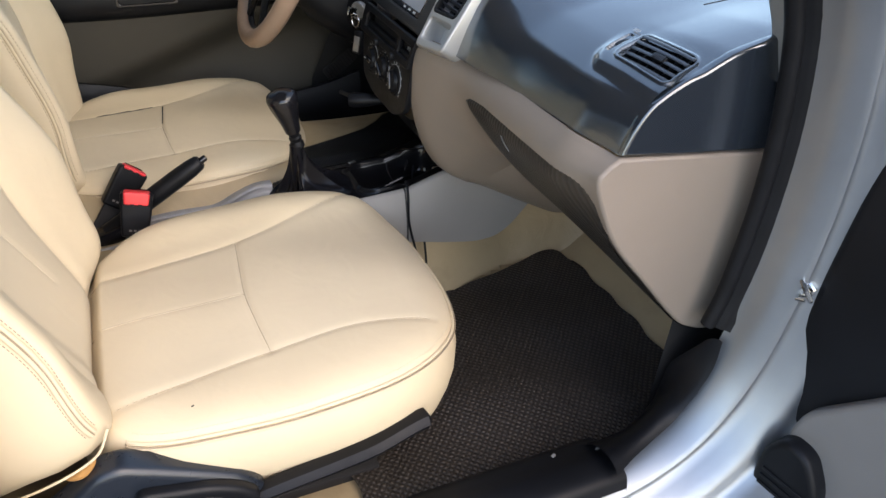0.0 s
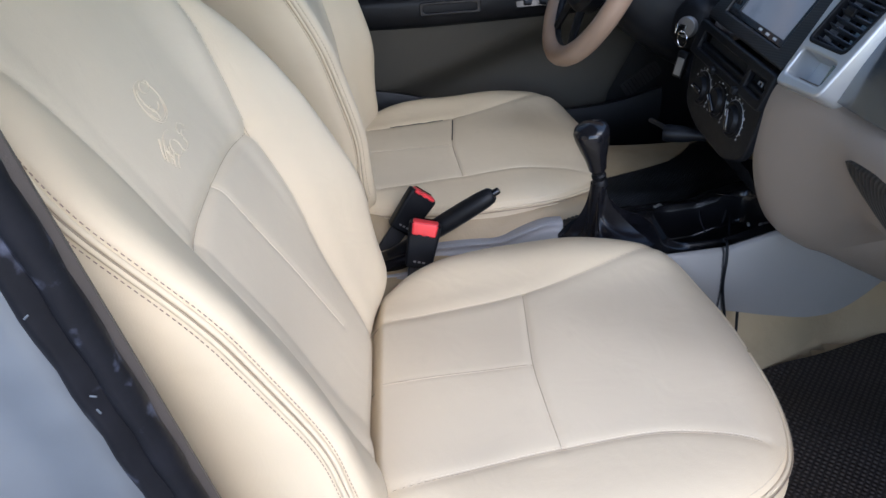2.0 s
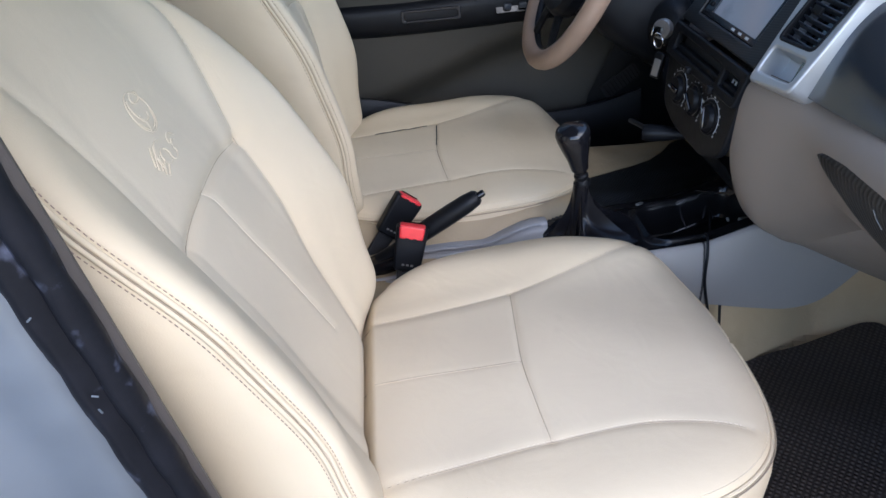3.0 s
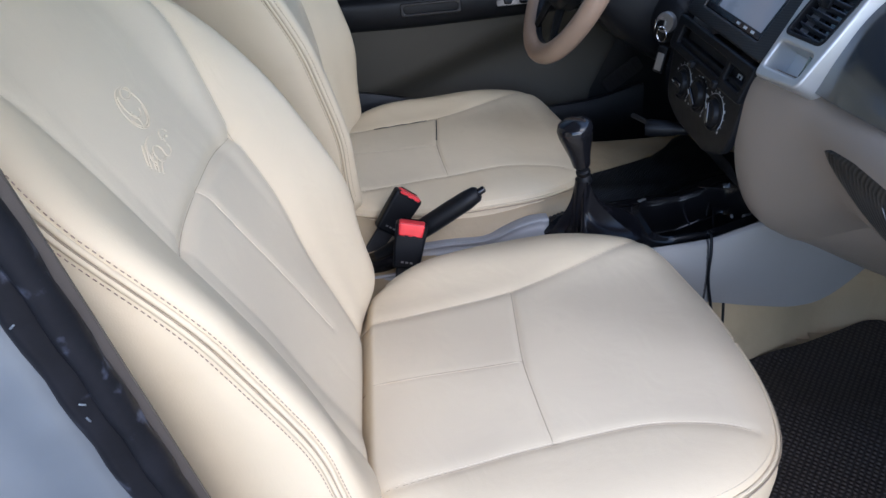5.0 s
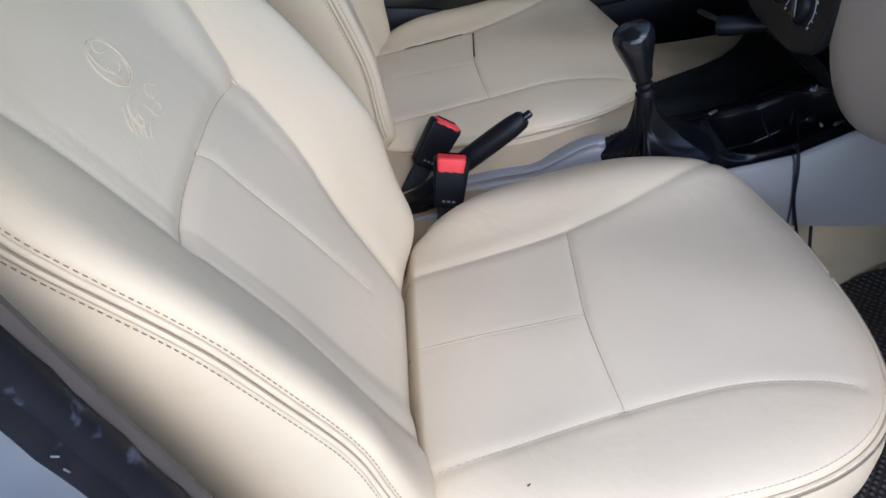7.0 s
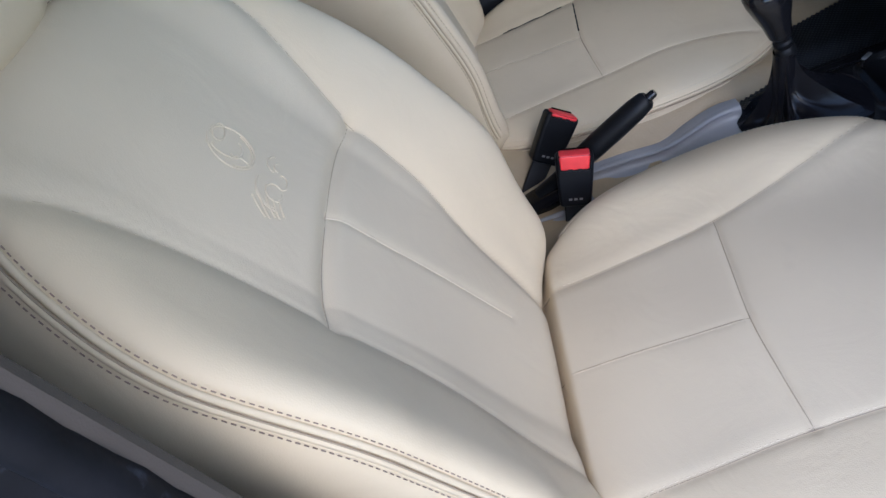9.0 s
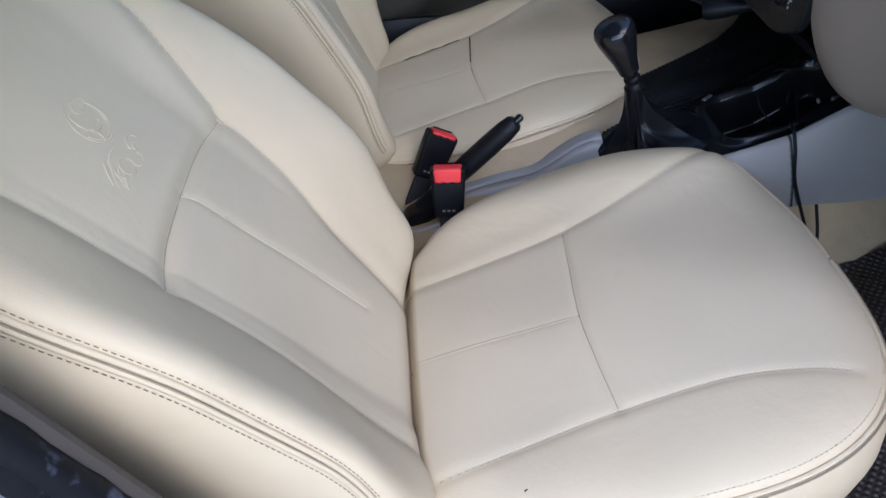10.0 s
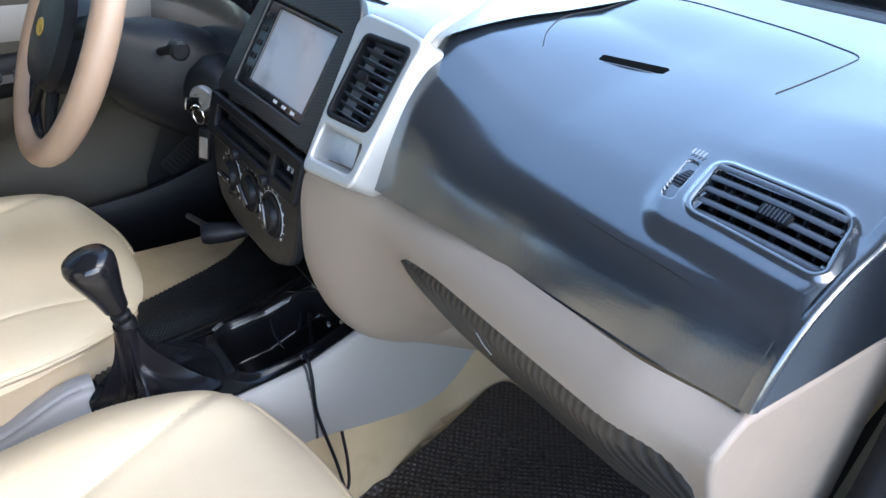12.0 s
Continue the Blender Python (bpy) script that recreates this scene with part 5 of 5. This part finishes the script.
for h, s in ((-0.03, 0.6), (-0.01, 0.95), (0.012, 1.0), (0.026, 0.9), (0.032, 0.6), (0.034, 0.02)):
    rows.append([WC + WN * h + WX * 0.092 * s * np.sign(math.cos(q)) * abs(math.cos(q)) ** 0.75 + WU * (0.080 * s * np.sign(math.sin(q)) * abs(math.sin(q)) ** 0.75 - 0.006) for q in np.linspace(0, 2 * math.pi, 36, endpoint=False)])
hub = part("hub", Geo().grid(rows, True), SATIN, wheel)
part("badge", Geo().tube([WC + WN * 0.033 + WX * 0.017 * math.cos(q) + WU * 0.012 * math.sin(q) for q in t[::3]], 0.002, 6, True).tube([WC + WN * 0.034 + WX * 0.006 * math.cos(q) + WU * 0.011 * math.sin(q) for q in t[::3]], 0.0015, 6, True), GOLD, hub, "gold oval badge, plain")
for a in (20, 160, 245, 295):
    q = radians(a)
    p0, p1 = WC + WX * 0.055 * math.cos(q) + WU * 0.045 * math.sin(q) + WN * 0.006, WC + WX * 0.168 * math.cos(q) + WU * 0.168 * math.sin(q) - WN * 0.002
    part("spoke", Geo().tube([p0, (p0 + p1) / 2 + WN * 0.002, p1], [0.020, 0.015, 0.013], 10, flat=0.5, up=tuple(WN)), BLACK, wheel)
part("knee_panel", Geo().grid([[(x, y, z) for y in np.linspace(0.14, 0.69, 12)] for x, z in crom([(0.43, 0.60), (0.41, 0.56), (0.42, 0.50), (0.47, 0.44), (0.56, 0.40)], 16)]), BLACK, dash)
part("instrument_panel", Geo().box(pose(0.47, 0.36, 0.70, 0, -20), (0.03, 0.34, 0.12), 0.01), GLOSS, dash)
ped = thing("pedal_box", (0.80, 0.40, 0.05), "dark pedals in the driver's footwell", "pedals")
for y, w in ((0.28, 0.05), (0.40, 0.07), (0.50, 0.06)):
    part("pedal", Geo().box(pose(0.74, y, 0.20, 0, 40), (0.012, w, 0.07), 0.004).tube([(0.75, y, 0.22), (0.86, y, 0.36), (0.90, y, 0.45)], 0.008, 8), DARK, ped)
dmat = part("floor_mat", Geo().grid([[(x, y, float(floor_z(x, y)) + 0.008) for y in np.linspace(0.38, 0.64, 24)] for x in np.linspace(0.15, 0.86, 20)]), MAT)
tagged(dmat, "black woven rubber mat in the driver's footwell", "floor mat")

# ---- keys in the lock ----
keys = thing("car_key", tuple(lock), "car key with ring and dark fob hanging from the lock", "key")
k0 = lock + Vector((-0.002, -0.006, 0.003))
part("key_blade", Geo().box(frame_at(k0 + Vector((-0.012, -0.014, 0.004)), (-0.7, -0.6, 0.3), (0, 0, 1)), (0.040, 0.018, 0.003), 0.001), CHROME, keys)
r0 = k0 + Vector((-0.006, -0.012, -0.016))
part("key_ring", Geo().tube([r0 + Vector((0.3, -0.9, 0)).normalized() * 0.013 * math.cos(q) + Vector((0, 0, 1)) * 0.014 * math.sin(q) for q in t[::3]], 0.0014, 6, True), CHROME, keys)
part("fob", Geo().box(frame_at(r0 + Vector((0.004, -0.004, -0.047)), (0.6, -0.75, -0.1), (0.1, 0, 1)), (0.022, 0.052, 0.012), 0.004), BLACK, keys)
part("fob_label", Geo().box(frame_at(r0 + Vector((-0.0018, -0.010, -0.049)), (0.6, -0.75, -0.1), (0.1, 0, 1)), (0.014, 0.034, 0.002), 0.0006), STEEL, keys)

# ---- hand pull under the dash ----
pull = thing("pull_handle", (0.33, 0.09, 0.43), "black pull handle under the dash", "handle")
part("grip", Geo().lathe((0.312, 0.098, 0.432), (0.85, -0.38, 0.05), [(-0.006, 0.0), (-0.005, 0.014), (0.004, 0.0165), (0.03, 0.0155), (0.055, 0.011), (0.075, 0.009), (0.09, 0.009)], 20), BLACK, pull)
part("rod", Geo().tube([(0.325, 0.13, 0.425), (0.322, 0.16, 0.420), (0.318, 0.20, 0.412)], 0.005, 8), DARK, pull)

# ---- centre console ----
con = thing("centre_console", (0.2, 0.0, 0.25), "grey console over the tunnel with a black shift tray", "console")


def rim_z(x):
    return np.interp(x, [-0.30, 0.05, 0.20, 0.30, 0.363, 0.44, 0.60], [0.235, 0.262, 0.305, 0.312, 0.318, 0.346, 0.372])


FOOT = crom([(0.05, 0.215), (0.20, 0.212), (0.345, 0.205), (0.45, 0.186), (0.53, 0.177), (0.59, 0.198), (0.66, 0.28)], 60)


def foot_z(x):
    return np.interp(x, FOOT[:, 0], FOOT[:, 1])


def rim_y(x):
    return np.interp(x, [0.05, 0.10, 0.20, 0.36, 0.46, 0.62], [-0.058, -0.072, -0.122, -0.122, -0.124, -0.128])


def side_sheet(x0, x1, n):
    rows = []
    for x in np.linspace(x0, x1, n):
        zt, zb, yt = rim_z(x), foot_z(x), rim_y(x)
        rows.append([(x, yt + 0.008, zt - 0.002), (x, yt + 0.003, zt + 0.001), (x, yt - 0.003, zt - 0.002)] + [(x, yt - 0.005 - 0.022 * u - 0.006 * math.sin(math.pi * u), zt - 0.006 - (zt - zb - 0.006) * u) for u in np.linspace(0, 1, 10)] + [(x, yt - 0.020, zb - 0.004), (x, yt + 0.01, zb - 0.006)])
    return Geo().grid(rows)


part("side_panel", side_sheet(0.08, 0.354, 24), GREY, con, "grey side panel")
part("side_panel", side_sheet(0.3575, 0.66, 40), GREY, con, "grey side panel")
part("panel_joint", side_sheet(0.353, 0.359, 3), DARK, con)
# black tray: rim, a deep cup space with a rounded, raised lip
def tray_z(x, y, u):
    pit = np.hypot(np.maximum(np.abs(x - 0.375) - 0.065, 0), np.maximum(np.abs(y + 0.028) - 0.030, 0)) - 0.026
    z = rim_z(x) - 0.060 * (1 - smooth(-0.014, 0.002, pit)) + 0.007 * np.exp(-((pit - 0.007) / 0.006) ** 2) * (1 - smooth(0.34, 0.44, x))
    return z - 0.008 * smooth(0.02, 0.06, u) * (1 - smooth(0.9, 0.98, u)) - 0.012 * smooth(0.9, 1.0, u)


rows = []
for x in np.linspace(0.075, 0.52, 100):
    ry = float(rim_y(x))
    rows.append([(x, ry + 0.006 + (0.060 - ry) * u, float(tray_z(x, ry + 0.006 + (0.060 - ry) * u, u))) for u in np.linspace(0, 1, 70)])
tray = part("shift_tray", Geo().grid(rows), TRAY, con, "black tray with a sunken cup space")
part("cup_divider", Geo().tube([(0.395, -0.075, 0.282), (0.41, -0.03, 0.290), (0.425, 0.005, 0.300)], 0.004, 8), GLOSS, tray)
# Bright metal bits added in place of glints on the tray vinyl.
part("tray_clip", Geo().box(pose(0.448, -0.070, 0.326, 0, 10, 20), (0.020, 0.008, 0.007), 0.002), STEEL, tray)
part("tray_clip", Geo().box(pose(0.425, -0.060, 0.322, 0, 10, 70), (0.012, 0.004, 0.004), 0.001), STEEL, tray)
part("tray_clip", Geo().box(pose(0.287, 0.020, 0.322, 0, 10, 40), (0.022, 0.006, 0.003), 0.001), STEEL, tray)
# ribbed rubber sheet with a toothed edge, on the driver's side of the tray
g, rows = Geo(), []
xs = np.linspace(0.12, 0.50, 96)
for i, x in enumerate(xs):
    y1 = float(np.interp(x, [0.12, 0.185, 0.215, 0.262, 0.33, 0.38, 0.42, 0.46, 0.50], [0.06, 0.07, 0.176, 0.188, 0.206, 0.226, 0.262, 0.315, 0.335])) + (0.004 if i % 2 else 0)
    rows.append([(x, y, float(rim_z(x)) - 0.004 + (float(floor_z(x, y)) + 0.006 - float(rim_z(x)) + 0.004) * smooth(0.02, 0.16, y)) for y in np.linspace(0.035, y1, 12)])
g.grid(rows)
part("ribbed_sheet", g, RIBBED, con, "ribbed black rubber sheet with a toothed edge")
for fold in ([(0.455, -0.02, 0.352), (0.43, 0.01, 0.338), (0.405, 0.045, 0.326)], [(0.36, 0.0, 0.320), (0.352, -0.03, 0.314), (0.356, -0.055, 0.300)], [(0.40, -0.02, 0.330), (0.385, -0.045, 0.318)], [(0.245, 0.03, 0.304), (0.262, 0.0, 0.306), (0.275, -0.035, 0.302)]):
    part("vinyl_fold", Geo().tube(crom(fold, 14), [0.0022 * math.sin(math.pi * (k + 0.5) / 14) + 0.0004 for k in range(14)], 8), GLOSS, tray)
# rear part: grey moulding round the hand brake
sec = crom([(-0.075, 0.15), (-0.062, 0.205), (-0.052, 0.222), (-0.035, 0.226), (-0.026, 0.212), (0.030, 0.210), (0.040, 0.226), (0.060, 0.226), (0.076, 0.215), (0.085, 0.15)], 40)
part("rear_moulding", Geo().grid([[(x, y * (1 - 0.1 * smooth(-0.05, 0.12, x)), z + 0.02 * smooth(-0.32, -0.05, x) + 0.040 * smooth(-0.02, 0.10, x)) for y, z in sec] for x in np.linspace(-0.42, 0.115, 40)]), LILAC, con, "scuffed grey plastic moulding")
for y0, dz in ((-0.030, 0.0), (0.036, 0.002)):
    part("moulding_ridge", Geo().tube([(x, y0 * (1 - 0.1 * float(smooth(-0.05, 0.12, x))), 0.2265 + dz + 0.02 * float(smooth(-0.32, -0.05, x)) + 0.040 * float(smooth(-0.02, 0.10, x))) for x in np.linspace(-0.36, 0.10, 24)], 0.0042, 8), LILAC, con)
for x in (-0.05, -0.16):
    part("moulding_recess", Geo().box(pose(x, -0.030, 0.243, 0, -3, 0), (0.05, 0.016, 0.012), 0.004), GREY, con)

# ---- shift lever ----
lev = thing("gear_lever", (0.155, 0.0, 0.31), "black gear lever with a shiny knob and vinyl boot", "gear lever")
base = [(0.100, -0.016), (0.118, -0.052), (0.160, -0.072), (0.252, -0.086), (0.268, -0.040), (0.262, 0.020), (0.215, 0.050), (0.135, 0.050), (0.104, 0.022)]
skirt = np.array(rounded(base, 0.014, 6))
ang = np.degrees(np.arctan2(skirt[:, 1], skirt[:, 0] - 0.163))
o = np.argsort(ang)
rows = []
for u in np.linspace(0, 1, 26):
    row = []
    for q in np.linspace(-180, 180, 120, endpoint=False):
        bx, by = np.interp(q, ang[o], skirt[o, 0], period=360), np.interp(q, ang[o], skirt[o, 1], period=360)
        # stretched folds stand out, slack cloth between them falls in
        tent = max(math.exp(-abs((q - a + 180) % 360 - 180) / w) for a, w in ((-38, 10), (14, 8), (-100, 9), (172, 12), (75, 10)))
        k = 1 - u
        r = k ** (1.7 + 1.9 * (1 - tent))
        z = float(rim_z(bx)) - 0.004 + (0.389 - float(rim_z(bx)) + 0.004) * (u ** (1.15 + 0.9 * (1 - tent))) + 0.0018 * math.sin(0.21 * q + 9 * u) * math.sin(math.pi * u)
        c = math.cos(radians(q)), math.sin(radians(q))
        row.append((0.165 + 0.0145 * c[0] + (bx - 0.165 - 0.0145 * c[0]) * r, 0.0145 * c[1] + (by - 0.0145 * c[1]) * r, z))
    rows.append(row)
part("boot", Geo().grid(rows, True), BOOT, lev, "creased black vinyl boot")
ax = Vector((-0.25, -0.03, 1)).normalized()
o = Vector((0.166, 0.0, 0.394))
part("collar", Geo().lathe(o, ax, [(-0.01, 0.014), (0.0, 0.014), (0.004, 0.011), (0.008, 0.013), (0.013, 0.013), (0.016, 0.010), (0.020, 0.012), (0.026, 0.012), (0.028, 0.009)], 20), BLACK, lev)
part("knob", Geo().lathe(o + ax * 0.024, ax, [(0.0, 0.011), (0.002, 0.0155), (0.024, 0.019), (0.044, 0.0245), (0.064, 0.0295), (0.077, 0.031), (0.085, 0.028), (0.089, 0.021), (0.091, 0.0)], 28), GLOSS, lev, "shiny black knob")

# ---- hand brake ----
hb = thing("hand_brake", (-0.20, 0.012, 0.25), "black hand brake lever, raised, with push button", "hand brake")
p0, p1 = Vector((-0.215, 0.014, 0.248)), Vector((-0.018, 0.009, 0.378))
d = (p1 - p0).normalized()
part("lever", Geo().tube([p0, p0 + d * 0.05, p0 + d * 0.09], [0.014, 0.013, 0.015], 14), BLACK, hb)
part("grip", Geo().tube([p0 + d * k for k in (0.09, 0.095, 0.13, 0.17, 0.205, 0.225, 0.230)], [0.014, 0.018, 0.0185, 0.0185, 0.0175, 0.015, 0.011], 18), BLACK, hb)
part("push_button", Geo().tube([p0 + d * k for k in (0.228, 0.240, 0.243)], [0.0065, 0.0065, 0.005], 12), GLOSS, hb)
part("boot", Geo().box(pose(-0.205, 0.012, 0.242, 0, -20), (0.09, 0.05, 0.03), 0.012, 3), BOOT, hb)


# ---- belt buckles ----
def buckle(at, lean, turn, back, label, press):
    """Tapered case, its top at the point at; press: height of the button on the front face."""
    b = thing("belt_buckle", at, label, "belt buckle", "belt buckles")
    m = Matrix.Translation(at) @ Matrix.Rotation(radians(turn), 4, "Z") @ Matrix.Rotation(radians(lean), 4, "Y") @ Matrix.Rotation(radians(back), 4, "X")
    face = m @ Matrix.Rotation(radians(90), 4, "X")                # x across, y up, z to the front
    case = part("case", Geo().plate(face @ Matrix.Translation((0, 0, -0.013)), rounded([(-0.024, -0.088), (0.024, -0.088), (0.028, -0.030), (0.029, -0.002), (-0.029, -0.002), (-0.028, -0.030)], 0.006), (), 0.026, 0.005, 3), BLACK, b)
    part("release_button", Geo().plate(face @ Matrix.Translation((0, 0, -0.008)), rounded([(-0.0215, -press), (0.0215, -press), (0.0235, 0.0015), (-0.0235, 0.0015)], 0.004), (), 0.0235, 0.0035, 3), RED, b, "red release button")
    part("button_edge", Geo().plate(face @ Matrix.Translation((0, 0, 0.008)), rounded([(-0.0235, -press - 0.002), (0.0235, -press - 0.002), (0.0255, 0.0), (-0.0255, 0.0)], 0.004), [rounded([(-0.0215, -press), (0.0215, -press), (0.0235, -0.001), (-0.0235, -0.001)], 0.003)], 0.0072, 0.001), BLACK, case)
    for k in (-0.007, 0.007):
        part("button_notch", Geo().box(face @ pose(k, -press + 0.001, 0.0145), (0.007, 0.003, 0.003), 0.0008), DARK, case)
    # Black bar on the case top, colour for the slot's shade.
    part("slot", Geo().box(m @ pose(0, 0.007, 0.0), (0.036, 0.004, 0.006), 0.001), SHADE_BLACK, case)
    for k in range(3):
        part("print_bar", Geo().box(face @ pose(-0.008 + 0.008 * k, -0.074, 0.0132), (0.005, 0.0035, 0.0006), 0), GREY, case)
    part("stalk_strap", Geo().plate(face @ Matrix.Translation((0, 0, -0.004)), rounded([(-0.015, -0.165), (0.015, -0.165), (0.017, -0.086), (-0.017, -0.086)], 0.003), (), 0.008, 0.002), BELT, b)
    return b


buckle((-0.1465, -0.022, 0.344), 11, -6, -14, "black belt buckle with red button beside the passenger seat", 0.024)
buckle((-0.146, 0.090, 0.338), 39, 4, -12, "black belt buckle leaning on the driver's seat", 0.006)

# ---- loose cord hanging from the console ----
cord = part("cord", Geo().tube(crom([(0.366, -0.10, 0.322), (0.362, -0.119, 0.325), (0.360, -0.134, 0.30), (0.358, -0.146, 0.255), (0.366, -0.158, 0.205), (0.374, -0.170, 0.160), (0.381, -0.180, 0.112), (0.389, -0.177, 0.118), (0.393, -0.166, 0.155), (0.392, -0.154, 0.200)], 60), 0.0026, 8), BLACK)
tagged(cord, "thin black cord hanging down the console side", "cord")
